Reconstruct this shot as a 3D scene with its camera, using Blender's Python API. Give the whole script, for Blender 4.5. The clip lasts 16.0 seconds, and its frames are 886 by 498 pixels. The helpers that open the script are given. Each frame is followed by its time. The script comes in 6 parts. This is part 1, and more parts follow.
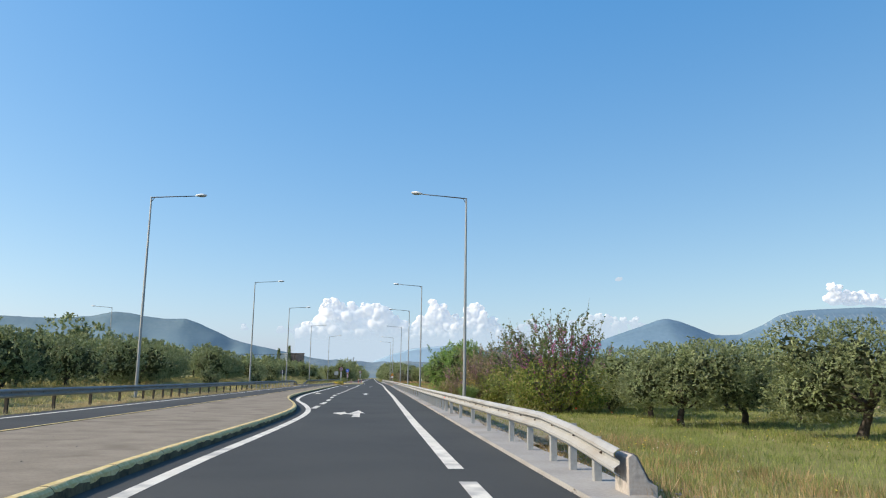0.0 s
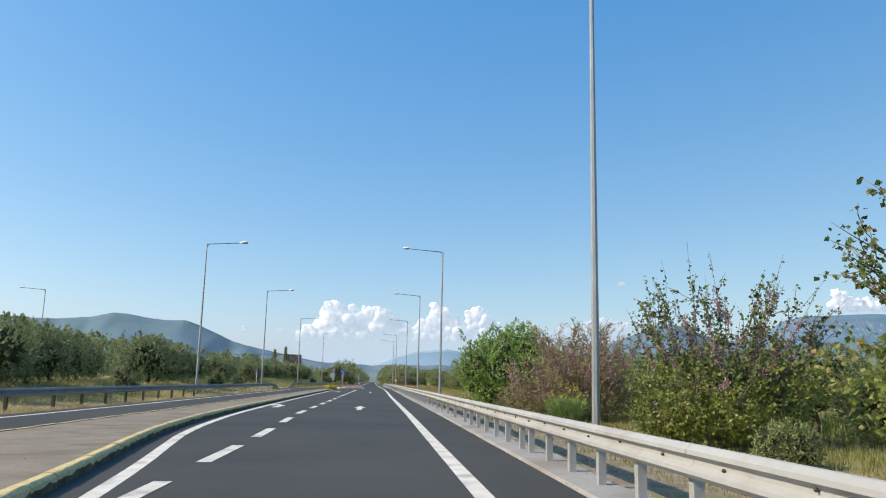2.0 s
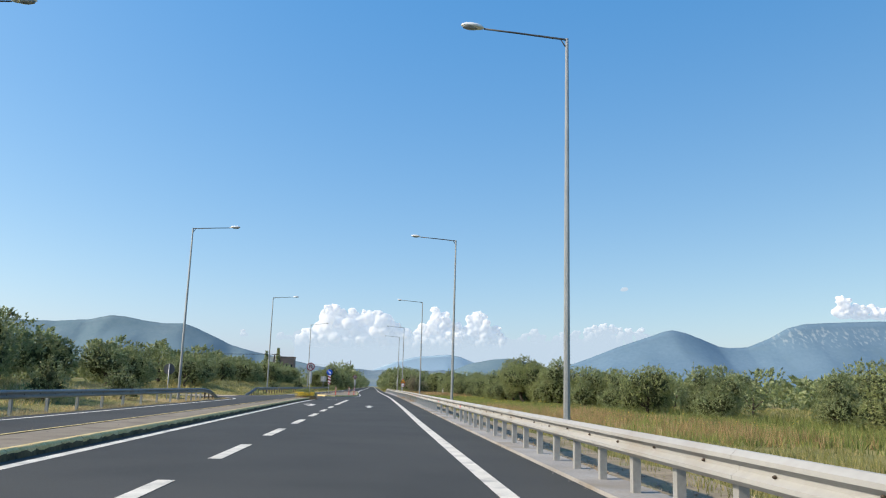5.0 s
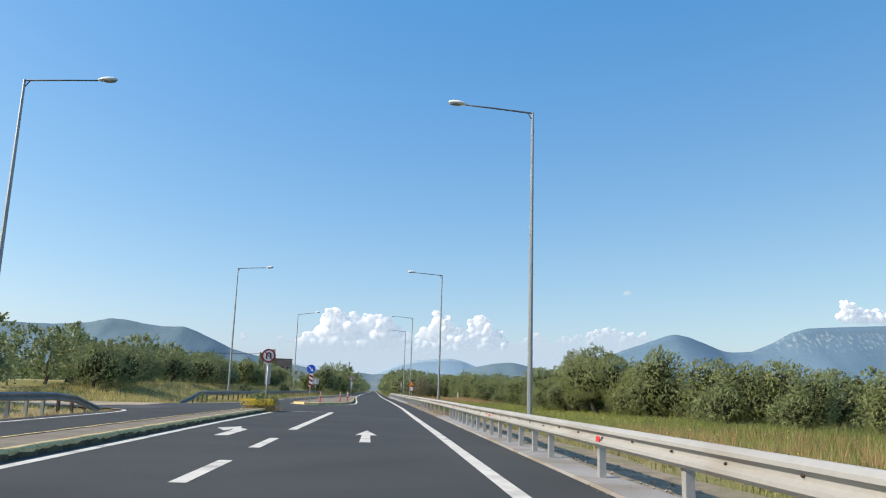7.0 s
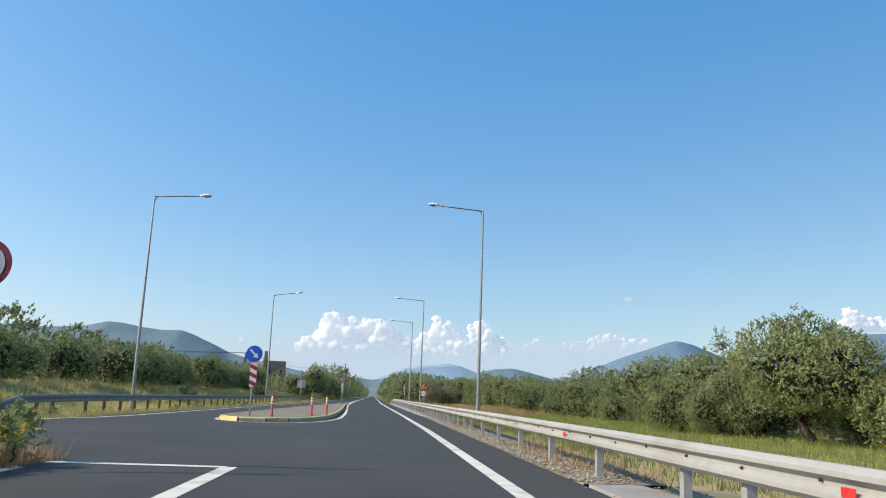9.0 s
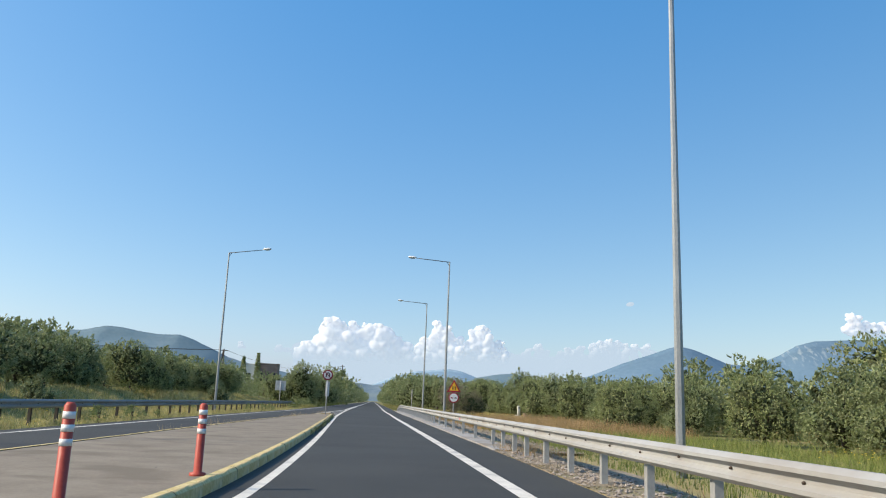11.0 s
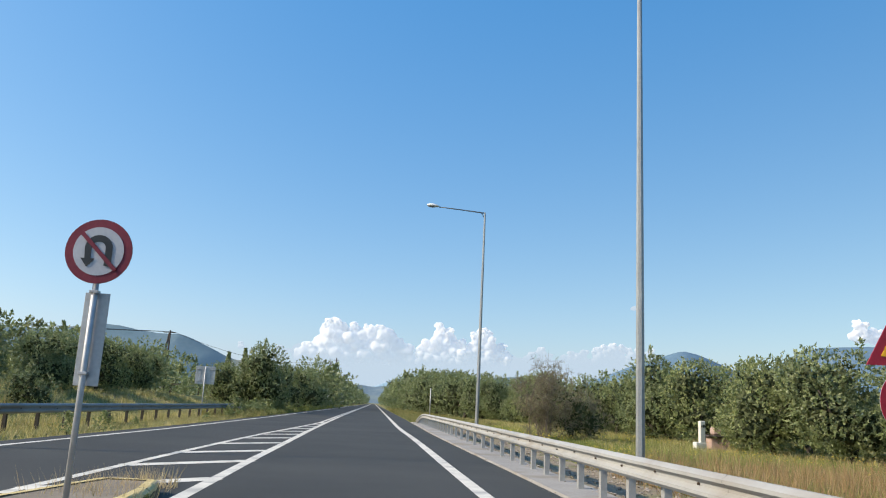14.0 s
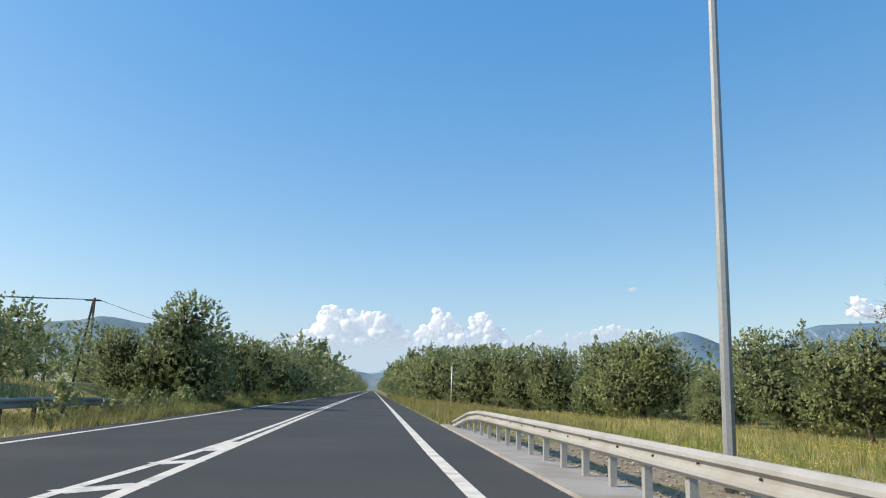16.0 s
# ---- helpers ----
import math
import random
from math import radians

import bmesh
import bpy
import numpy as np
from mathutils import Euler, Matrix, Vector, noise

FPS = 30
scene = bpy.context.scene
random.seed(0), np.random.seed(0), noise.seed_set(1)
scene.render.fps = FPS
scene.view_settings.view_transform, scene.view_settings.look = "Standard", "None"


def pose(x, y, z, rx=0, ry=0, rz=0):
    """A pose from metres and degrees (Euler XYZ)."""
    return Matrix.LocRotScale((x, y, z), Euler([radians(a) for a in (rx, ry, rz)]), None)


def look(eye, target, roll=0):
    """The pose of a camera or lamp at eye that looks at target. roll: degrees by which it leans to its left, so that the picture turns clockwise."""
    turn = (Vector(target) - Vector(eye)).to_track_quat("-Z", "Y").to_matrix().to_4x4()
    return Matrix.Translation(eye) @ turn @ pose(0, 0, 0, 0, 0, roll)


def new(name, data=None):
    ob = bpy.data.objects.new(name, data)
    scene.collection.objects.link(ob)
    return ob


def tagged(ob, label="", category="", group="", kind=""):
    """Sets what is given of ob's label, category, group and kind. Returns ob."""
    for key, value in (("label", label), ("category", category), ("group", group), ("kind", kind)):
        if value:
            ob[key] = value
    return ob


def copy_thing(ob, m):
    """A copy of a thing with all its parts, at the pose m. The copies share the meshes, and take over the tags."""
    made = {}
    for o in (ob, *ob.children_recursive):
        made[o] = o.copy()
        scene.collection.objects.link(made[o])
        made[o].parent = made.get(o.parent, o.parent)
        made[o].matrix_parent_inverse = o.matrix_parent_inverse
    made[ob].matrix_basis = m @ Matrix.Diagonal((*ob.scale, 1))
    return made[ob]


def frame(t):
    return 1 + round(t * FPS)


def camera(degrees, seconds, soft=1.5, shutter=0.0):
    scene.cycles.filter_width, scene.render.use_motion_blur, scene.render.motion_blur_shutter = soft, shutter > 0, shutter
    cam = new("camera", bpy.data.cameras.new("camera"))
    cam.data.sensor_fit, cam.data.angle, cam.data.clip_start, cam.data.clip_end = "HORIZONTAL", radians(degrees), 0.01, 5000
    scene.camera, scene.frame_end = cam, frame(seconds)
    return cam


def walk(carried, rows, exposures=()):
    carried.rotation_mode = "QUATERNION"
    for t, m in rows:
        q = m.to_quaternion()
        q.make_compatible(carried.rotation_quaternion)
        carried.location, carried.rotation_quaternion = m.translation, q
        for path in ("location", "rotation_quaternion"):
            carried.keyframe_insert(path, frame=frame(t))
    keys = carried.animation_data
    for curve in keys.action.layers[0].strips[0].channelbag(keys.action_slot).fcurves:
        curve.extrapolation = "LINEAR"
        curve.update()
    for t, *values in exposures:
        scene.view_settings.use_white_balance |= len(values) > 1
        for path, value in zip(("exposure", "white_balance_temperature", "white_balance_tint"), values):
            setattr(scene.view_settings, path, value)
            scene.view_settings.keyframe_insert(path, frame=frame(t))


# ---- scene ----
cam = camera(60.0, 16.0, soft=1.1)
PATH = [
    (0, (0.416, 17.651, 1.300), (4.694, 66.763, 9.649), 0.89),
    (0.5, (0.441, 24.166, 1.303), (4.697, 73.263, 9.747), 1.11),
    (1, (0.457, 30.645, 1.314), (4.667, 79.743, 9.775), 1.25),
    (1.5, (0.462, 37.152, 1.273), (4.655, 86.242, 9.796), 1.18),
    (2, (0.455, 43.789, 1.252), (4.621, 92.869, 9.846), 1.34),
    (2.5, (0.438, 50.373, 1.248), (4.579, 99.446, 9.893), 1.40),
    (3, (0.416, 57.080, 1.227), (4.586, 106.144, 9.904), 1.39),
    (3.5, (0.398, 63.857, 1.211), (4.511, 112.918, 9.935), 1.37),
    (4, (0.359, 70.586, 1.213), (4.479, 119.632, 10.015), 1.48),
    (6.5, (0.237, 104.028, 1.220), (4.278, 153.024, 10.331), 1.84),
    (7, (0.244, 110.847, 1.171), (4.260, 159.830, 10.365), 1.83),
    (7.5, (0.254, 117.871, 1.170), (4.239, 166.836, 10.477), 2.08),
    (8, (0.243, 124.819, 1.162), (4.232, 173.770, 10.537), 2.03),
    (8.5, (0.241, 131.726, 1.149), (4.250, 180.654, 10.633), 2.17),
    (9, (0.247, 138.809, 1.137), (4.253, 187.725, 10.686), 2.17),
    (11.5, (0.059, 174.726, 1.140), (3.998, 223.567, 11.096), 2.37),
    (12, (0.011, 181.859, 1.185), (3.901, 230.693, 11.191), 2.63),
    (12.5, (-0.040, 189.014, 1.229), (3.817, 237.846, 11.255), 2.70),
    (13, (-0.054, 196.323, 1.229), (3.776, 245.141, 11.336), 2.81),
    (13.5, (-0.039, 203.616, 1.228), (3.780, 252.412, 11.442), 3.00),
    (14, (-0.004, 210.853, 1.300), (3.804, 259.684, 11.355), 2.92),
    (14.5, (0.029, 218.259, 1.325), (4.117, 267.193, 10.747), 2.38),
    (15, (0.056, 225.560, 1.310), (4.159, 274.535, 10.508), 1.97),
    (15.5, (0.107, 233.040, 1.315), (4.205, 282.032, 10.423), 1.68),
    (16, (0.162, 240.600, 1.290), (4.298, 289.580, 10.447), 1.68),
]
walk(cam, [(t, look(eye, target, roll)) for t, eye, target, roll in PATH])

# ---- world, sun ----
SUN_EL, SUN_AZ = radians(35.5), radians(-101)      # azimuth from +y, clockwise seen from above
world = bpy.data.worlds.new("world")
scene.world = world
world.use_nodes = True
wn = world.node_tree
sky = wn.nodes.new("ShaderNodeTexSky")
sky.sky_type, sky.sun_disc = "NISHITA", False
sky.sun_elevation, sky.sun_rotation = SUN_EL, SUN_AZ
sky.air_density, sky.dust_density, sky.ozone_density = 1.0, 1.1, 1.2
background = wn.nodes["Background"]
tint = wn.nodes.new("ShaderNodeMix")
tint.data_type, tint.blend_type = "RGBA", "MULTIPLY"
tint.inputs[0].default_value, tint.inputs[7].default_value = 1.0, (1.06, 0.88, 0.52, 1)
wn.links.new(sky.outputs[0], tint.inputs[6])
haze = wn.nodes.new("ShaderNodeMix")
haze.data_type, haze.blend_type = "RGBA", "ADD"
haze.inputs[0].default_value, haze.inputs[7].default_value = 1.0, (0.0, 0.73, 3.3, 1)
wn.links.new(tint.outputs[2], haze.inputs[6])
deep = wn.nodes.new("ShaderNodeMix")
deep.data_type, deep.blend_type = "RGBA", "SUBTRACT"
deep.inputs[0].default_value, deep.inputs[7].default_value = 1.0, (0.46, 0.0, 0.0, 1)
wn.links.new(haze.outputs[2], deep.inputs[6])
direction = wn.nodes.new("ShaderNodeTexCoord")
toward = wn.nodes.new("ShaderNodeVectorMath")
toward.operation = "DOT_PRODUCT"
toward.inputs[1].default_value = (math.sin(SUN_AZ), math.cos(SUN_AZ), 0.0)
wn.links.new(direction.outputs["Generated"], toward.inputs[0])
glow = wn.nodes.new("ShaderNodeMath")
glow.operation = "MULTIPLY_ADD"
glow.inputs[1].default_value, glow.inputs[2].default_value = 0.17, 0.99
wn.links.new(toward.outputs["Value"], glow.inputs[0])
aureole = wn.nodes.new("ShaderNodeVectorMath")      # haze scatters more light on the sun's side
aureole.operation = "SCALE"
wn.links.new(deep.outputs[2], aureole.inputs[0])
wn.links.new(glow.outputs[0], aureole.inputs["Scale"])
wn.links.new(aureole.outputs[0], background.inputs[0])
background.inputs[1].default_value = 0.145
sun_data = bpy.data.lights.new("sun", "SUN")
sun_data.energy, sun_data.angle, sun_data.color = 5.0, radians(0.5), (1.0, 0.87, 0.7)
sun = new("sun", sun_data)
sun_from = Vector((math.sin(SUN_AZ) * math.cos(SUN_EL), math.cos(SUN_AZ) * math.cos(SUN_EL), math.sin(SUN_EL)))
sun.matrix_world = look(sun_from * 100, (0, 0, 0))
scene.view_settings.exposure = 0.08

# ---- materials ----


def surface(name, a, b, big=0.6, fine=25.0, rough=0.8, metal=0.0, bump=0.2, stain=None, stain_scale=0.25, spec=0.4, dist=0.01):
    """A surface whose colour wanders between a and b at two scales, with fine relief and, if given, stains."""
    m = bpy.data.materials.new(name)
    m.use_nodes = True
    t = m.node_tree
    n, link = t.nodes, t.links.new
    p = n["Principled BSDF"]
    co = n.new("ShaderNodeTexCoord")
    n1, n2 = n.new("ShaderNodeTexNoise"), n.new("ShaderNodeTexNoise")
    for q, s, d in ((n1, big, 4), (n2, fine, 5)):
        q.inputs["Scale"].default_value, q.inputs["Detail"].default_value = s, d
        link(co.outputs["Object"], q.inputs["Vector"])
    add = n.new("ShaderNodeMath")
    add.operation = "MULTIPLY_ADD"
    link(n1.outputs[0], add.inputs[0])
    add.inputs[1].default_value = 0.6
    half = n.new("ShaderNodeMath")
    half.operation = "MULTIPLY"
    half.inputs[1].default_value = 0.4
    link(n2.outputs[0], half.inputs[0])
    link(half.outputs[0], add.inputs[2])
    ramp = n.new("ShaderNodeValToRGB")
    ramp.color_ramp.elements[0].position, ramp.color_ramp.elements[1].position = 0.36, 0.64
    ramp.color_ramp.elements[0].color, ramp.color_ramp.elements[1].color = (*a, 1), (*b, 1)
    link(add.outputs[0], ramp.inputs[0])
    out = ramp.outputs[0]
    if stain:
        n3 = n.new("ShaderNodeTexNoise")
        n3.inputs["Scale"].default_value, n3.inputs["Detail"].default_value = stain_scale, 6
        link(co.outputs["Object"], n3.inputs["Vector"])
        r3 = n.new("ShaderNodeValToRGB")
        r3.color_ramp.elements[0].position, r3.color_ramp.elements[1].position = 0.52, 0.66
        link(n3.outputs[0], r3.inputs[0])
        mix = n.new("ShaderNodeMix")
        mix.data_type = "RGBA"
        link(r3.outputs[0], mix.inputs[0])
        link(out, mix.inputs[6])
        mix.inputs[7].default_value = (*stain, 1)
        out = mix.outputs[2]
    link(out, p.inputs["Base Color"])
    p.inputs["Roughness"].default_value, p.inputs["Metallic"].default_value = rough, metal
    p.inputs["Specular IOR Level"].default_value = spec
    if bump:
        bm_ = n.new("ShaderNodeBump")
        bm_.inputs["Strength"].default_value, bm_.inputs["Distance"].default_value = bump, dist
        link(n2.outputs[0], bm_.inputs["Height"])
        link(bm_.outputs[0], p.inputs["Normal"])
    return m


def leafy(name, cols, through_light=0.3, rough=0.5, spec=0.4):
    """Leaves and blades: each takes a colour of its own; some light passes through."""
    m = bpy.data.materials.new(name)
    m.use_nodes = True
    t = m.node_tree
    n, link = t.nodes, t.links.new
    p = n["Principled BSDF"]
    geo = n.new("ShaderNodeNewGeometry")
    ramp = n.new("ShaderNodeValToRGB")
    e = ramp.color_ramp.elements
    while len(e) < len(cols):
        e.new(0.5)
    for i, c in enumerate(cols):
        e[i].position, e[i].color = i / max(1, len(cols) - 1), (*c, 1)
    link(geo.outputs["Random Per Island"], ramp.inputs[0])
    co = n.new("ShaderNodeTexCoord")
    nz = n.new("ShaderNodeTexNoise")
    nz.inputs["Scale"].default_value = 0.9
    link(co.outputs["Object"], nz.inputs["Vector"])
    hsv = n.new("ShaderNodeHueSaturation")
    mr = n.new("ShaderNodeMapRange")
    mr.inputs[1].default_value, mr.inputs[2].default_value = 0.3, 0.7
    mr.inputs[3].default_value, mr.inputs[4].default_value = 0.7, 1.3
    link(nz.outputs[0], mr.inputs[0])
    link(mr.outputs[0], hsv.inputs["Value"])
    link(ramp.outputs[0], hsv.inputs["Color"])
    link(hsv.outputs[0], p.inputs["Base Color"])
    p.inputs["Roughness"].default_value, p.inputs["Specular IOR Level"].default_value = rough, spec
    tr = n.new("ShaderNodeBsdfTranslucent")
    link(hsv.outputs[0], tr.inputs[0])
    mx = n.new("ShaderNodeMixShader")
    mx.inputs[0].default_value = through_light
    link(p.outputs[0], mx.inputs[1])
    link(tr.outputs[0], mx.inputs[2])
    link(mx.outputs[0], n["Material Output"].inputs[0])
    return m


M_ASPHALT = surface("asphalt", (0.042, 0.042, 0.0385), (0.06, 0.0595, 0.054), 0.35, 60, 0.82, 0, 0.35, (0.062, 0.061, 0.055), 0.17, 0.3)
M_ASPHALT_OLD = surface("asphalt_weathered", (0.045, 0.046, 0.05), (0.07, 0.07, 0.073), 0.3, 50, 0.85, 0, 0.35, (0.085, 0.083, 0.08), 0.2, 0.35)
M_PAINT = surface("road_paint", (0.55, 0.52, 0.45), (0.76, 0.72, 0.63), 2.2, 45, 0.75, 0, 0.25, (0.42, 0.4, 0.36), 1.6)
M_SEAL = surface("bitumen_seal", (0.012, 0.012, 0.013), (0.02, 0.02, 0.021), 1, 30, 0.6)
M_PAVING = surface("island_concrete", (0.19, 0.158, 0.116), (0.265, 0.224, 0.168), 1.4, 22, 0.92, 0, 0.5, (0.17, 0.139, 0.1), 0.9)
M_KERB_YELLOW = surface("kerb_yellow_paint", (0.5, 0.37, 0.13), (0.76, 0.63, 0.34), 3.5, 24, 0.85, 0, 0.5, (0.36, 0.31, 0.22), 2.2)
M_KERB = surface("kerb_mossy_concrete", (0.05, 0.043, 0.026), (0.19, 0.152, 0.08), 3.5, 18, 0.95, 0, 0.8, (0.05, 0.048, 0.028), 2.0)
M_CONCRETE = surface("concrete", (0.26, 0.247, 0.228), (0.36, 0.347, 0.325), 0.7, 20, 0.9, 0, 0.4, (0.25, 0.22, 0.18), 0.5)
M_BLOCK = surface("rough_concrete", (0.34, 0.3, 0.26), (0.48, 0.44, 0.4), 2.0, 24, 0.95, 0, 0.7, (0.2, 0.19, 0.17), 2.5)
M_BROKEN = surface("broken_dark_concrete", (0.06, 0.06, 0.06), (0.16, 0.155, 0.15), 5.0, 30, 0.95, 0, 1.0)
M_GRAVEL = surface("gravel", (0.2, 0.17, 0.14), (0.42, 0.37, 0.32), 3.0, 28, 0.95, 0, 1.0, (0.2, 0.17, 0.1), 0.8)
M_SHOULDER = surface("stony_brown_earth", (0.17, 0.135, 0.085), (0.33, 0.27, 0.185), 1.6, 16, 0.95, 0, 0.9, (0.2, 0.19, 0.08), 0.6)
M_DIRT = surface("dry_earth", (0.3, 0.24, 0.17), (0.45, 0.38, 0.29), 0.6, 12, 0.95, 0, 0.6, (0.2, 0.19, 0.08), 0.5)
M_RAIL = surface("pale_zinc_beam", (0.314, 0.318, 0.31), (0.368, 0.372, 0.36), 0.5, 9, 0.7, 0.0, 0.03, (0.3, 0.29, 0.268), 0.9, 0.3)
# Far rail: darker zinc, with the shade on its near side mixed in.
M_RAIL_GREY = surface("shaded_zinc_beam", (0.2, 0.205, 0.205), (0.28, 0.285, 0.285), 0.8, 12, 0.62, 0.2, 0.06, (0.22, 0.21, 0.2), 0.9)
M_POST = surface("zinc_post", (0.34, 0.34, 0.33), (0.46, 0.46, 0.44), 2, 18, 0.5, 0.35, 0.08)
# Far posts: brown darkened by the shade painted into it.
M_POST_DARK = surface("shaded_brown_post", (0.06, 0.048, 0.035), (0.12, 0.098, 0.075), 2, 18, 0.7, 0.2, 0.08)
M_BOLT = surface("rusty_bolt", (0.05, 0.04, 0.035), (0.13, 0.1, 0.08), 8, 60, 0.6, 0.6)
M_LAMP_POLE = surface("galvanised_pole", (0.28, 0.295, 0.3), (0.37, 0.385, 0.39), 0.9, 16, 0.48, 0.6, 0.05)
# Arm shadow is put into this tube's colour, far below the pole's.
M_LAMP_ARM = surface("shaded_arm_tube", (0.07, 0.075, 0.08), (0.11, 0.115, 0.12), 0.9, 16, 0.6, 0.3, 0.05)
M_LAMP_HEAD = surface("pale_lamp_housing", (0.66, 0.69, 0.7), (0.8, 0.82, 0.82), 3, 20, 0.4, 0, 0.03)
M_LENS = surface("lamp_glass_bowl", (0.2, 0.22, 0.22), (0.3, 0.32, 0.32), 3, 20, 0.12, 0, 0.0)
M_RED = surface("red_reflector", (0.65, 0.02, 0.025), (0.8, 0.05, 0.05), 6, 40, 0.3)
M_SIGN_RED = surface("sign_red", (0.27, 0.014, 0.03), (0.36, 0.022, 0.042), 3, 30, 0.4)
# Darker red and white for the no u-turn signs: their shade is in the colour.
M_RIM_RED = surface("shaded_rim_red", (0.15, 0.014, 0.03), (0.21, 0.022, 0.042), 3, 30, 0.5)
M_FACE_GREY = surface("shaded_sign_white", (0.4, 0.41, 0.45), (0.5, 0.51, 0.54), 3, 30, 0.5)
M_SIGN_WHITE = surface("sign_white", (0.62, 0.63, 0.62), (0.74, 0.75, 0.74), 3, 30, 0.4)
M_SIGN_BLUE = surface("sign_blue", (0.012, 0.08, 0.5), (0.02, 0.11, 0.62), 3, 30, 0.4)
M_SIGN_YELLOW = surface("sign_yellow", (0.8, 0.42, 0.02), (0.9, 0.5, 0.03), 3, 30, 0.4)
M_SIGN_BLACK = surface("sign_black", (0.02, 0.022, 0.025), (0.035, 0.037, 0.04), 3, 30, 0.4)
M_SIGN_BACK = surface("sign_back_metal", (0.36, 0.37, 0.38), (0.5, 0.51, 0.52), 3, 20, 0.5, 0.4)
M_DARK_BACK = surface("dark_sign_back", (0.07, 0.075, 0.08), (0.12, 0.125, 0.13), 3, 20, 0.7, 0.2)
M_ORANGE = surface("bollard_orange", (0.34, 0.05, 0.03), (0.46, 0.075, 0.045), 4, 30, 0.5)
M_WOOD = surface("tarred_wood", (0.04, 0.032, 0.027), (0.09, 0.075, 0.06), 2, 20, 0.9, 0, 0.5)
M_WIRE = surface("cable", (0.02, 0.02, 0.02), (0.04, 0.04, 0.04), 2, 20, 0.6)
M_BARK = surface("olive_bark", (0.045, 0.037, 0.03), (0.115, 0.098, 0.082), 2.5, 16, 0.95, 0, 1.0, None, 1, 0.2, 0.03)
# Shade inside the crowns, put into a dark leaf colour.
M_INNER_SHADE = leafy("inner_leaf_shade", [(0.05, 0.06, 0.03), (0.085, 0.1, 0.05), (0.12, 0.135, 0.07)], 0.1, 0.9, 0.1)
M_TWIG = surface("grey_twig_bark", (0.12, 0.098, 0.078), (0.23, 0.195, 0.16), 3, 20, 0.95, 0, 0.6)
M_OLIVE = leafy("olive_leaf", [(0.152, 0.195, 0.082), (0.206, 0.248, 0.104), (0.26, 0.3, 0.132), (0.345, 0.375, 0.21)], 0.34)
M_OLIVE_Y = leafy("olive_leaf_in_flower", [(0.155, 0.198, 0.075), (0.215, 0.258, 0.095), (0.275, 0.305, 0.118), (0.35, 0.365, 0.18)], 0.28)
M_GREEN = leafy("broad_green_leaf", [(0.085, 0.17, 0.042), (0.165, 0.285, 0.064), (0.28, 0.41, 0.1), (0.42, 0.5, 0.17)], 0.38)
M_JUDAS = leafy("judas_leaf", [(0.06, 0.105, 0.035), (0.1, 0.16, 0.045), (0.16, 0.21, 0.06), (0.21, 0.16, 0.085)], 0.36)
M_JUDAS_YELLOW = leafy("judas_leaf_young", [(0.09, 0.145, 0.035), (0.18, 0.235, 0.05), (0.33, 0.36, 0.08), (0.3, 0.24, 0.1)], 0.44)
M_JUDAS_BROWN = leafy("judas_leaf_browned", [(0.18, 0.21, 0.065), (0.29, 0.28, 0.095), (0.38, 0.27, 0.15), (0.44, 0.31, 0.23)], 0.44)
M_BLOSSOM_PALE = leafy("faded_pink_blossom", [(0.4, 0.2, 0.26), (0.5, 0.3, 0.36), (0.56, 0.4, 0.42)], 0.35)
M_BLOSSOM = leafy("pink_blossom", [(0.4, 0.1, 0.24), (0.52, 0.17, 0.34), (0.6, 0.3, 0.42)], 0.35)
M_DRYLEAF = leafy("brown_dry_leaf", [(0.21, 0.185, 0.11), (0.3, 0.25, 0.155), (0.22, 0.24, 0.12)], 0.4)
M_GRASS_PALE = leafy("pale_yellow_grass", [(0.3, 0.3, 0.09), (0.5, 0.43, 0.17), (0.62, 0.52, 0.28)], 0.5, 0.65)
M_BROOM = leafy("broom_stem", [(0.12, 0.2, 0.06), (0.2, 0.29, 0.09), (0.28, 0.34, 0.12)], 0.3)
M_GRASS = leafy("green_grass", [(0.1, 0.145, 0.036), (0.17, 0.205, 0.055), (0.28, 0.285, 0.1)], 0.36, 0.65)
M_MEADOW = leafy("sunlit_meadow_grass", [(0.14, 0.195, 0.048), (0.24, 0.28, 0.068), (0.36, 0.365, 0.12)], 0.42, 0.6)
M_GRASS_DRY = leafy("dry_grass", [(0.42, 0.31, 0.15), (0.54, 0.42, 0.23), (0.62, 0.51, 0.31)], 0.35, 0.7)
M_GRASS_GOLD = leafy("golden_grass", [(0.2, 0.17, 0.065), (0.36, 0.225, 0.105), (0.44, 0.29, 0.145), (0.51, 0.38, 0.21)], 0.35, 0.7)
M_GRASS_MIX = leafy("mixed_grass", [(0.14, 0.17, 0.045), (0.26, 0.245, 0.08), (0.4, 0.335, 0.155)], 0.36, 0.68)
M_YELLOW_FLOWER = leafy("yellow_flower", [(0.66, 0.5, 0.05), (0.78, 0.62, 0.1)], 0.3)
M_POPPY = leafy("poppy", [(0.6, 0.03, 0.015), (0.7, 0.05, 0.02)], 0.3)
M_WHITE_FLOWER = leafy("white_flower", [(0.7, 0.7, 0.62), (0.8, 0.78, 0.7)], 0.3)
M_GROUND = surface("meadow_soil", (0.15, 0.16, 0.052), (0.26, 0.23, 0.095), 0.12, 6, 1.0, 0, 0.6, (0.38, 0.3, 0.16), 0.05, 0.1, 0.05)
# Distance haze is mixed into the colours of these mountains and hills.
M_MOUNTAIN = surface("haze_blue_mountain", (0.125, 0.195, 0.235), (0.16, 0.225, 0.265), 0.004, 0.05, 1.0, 0, 0.12, (0.14, 0.21, 0.255), 0.003, 0.0, 10)
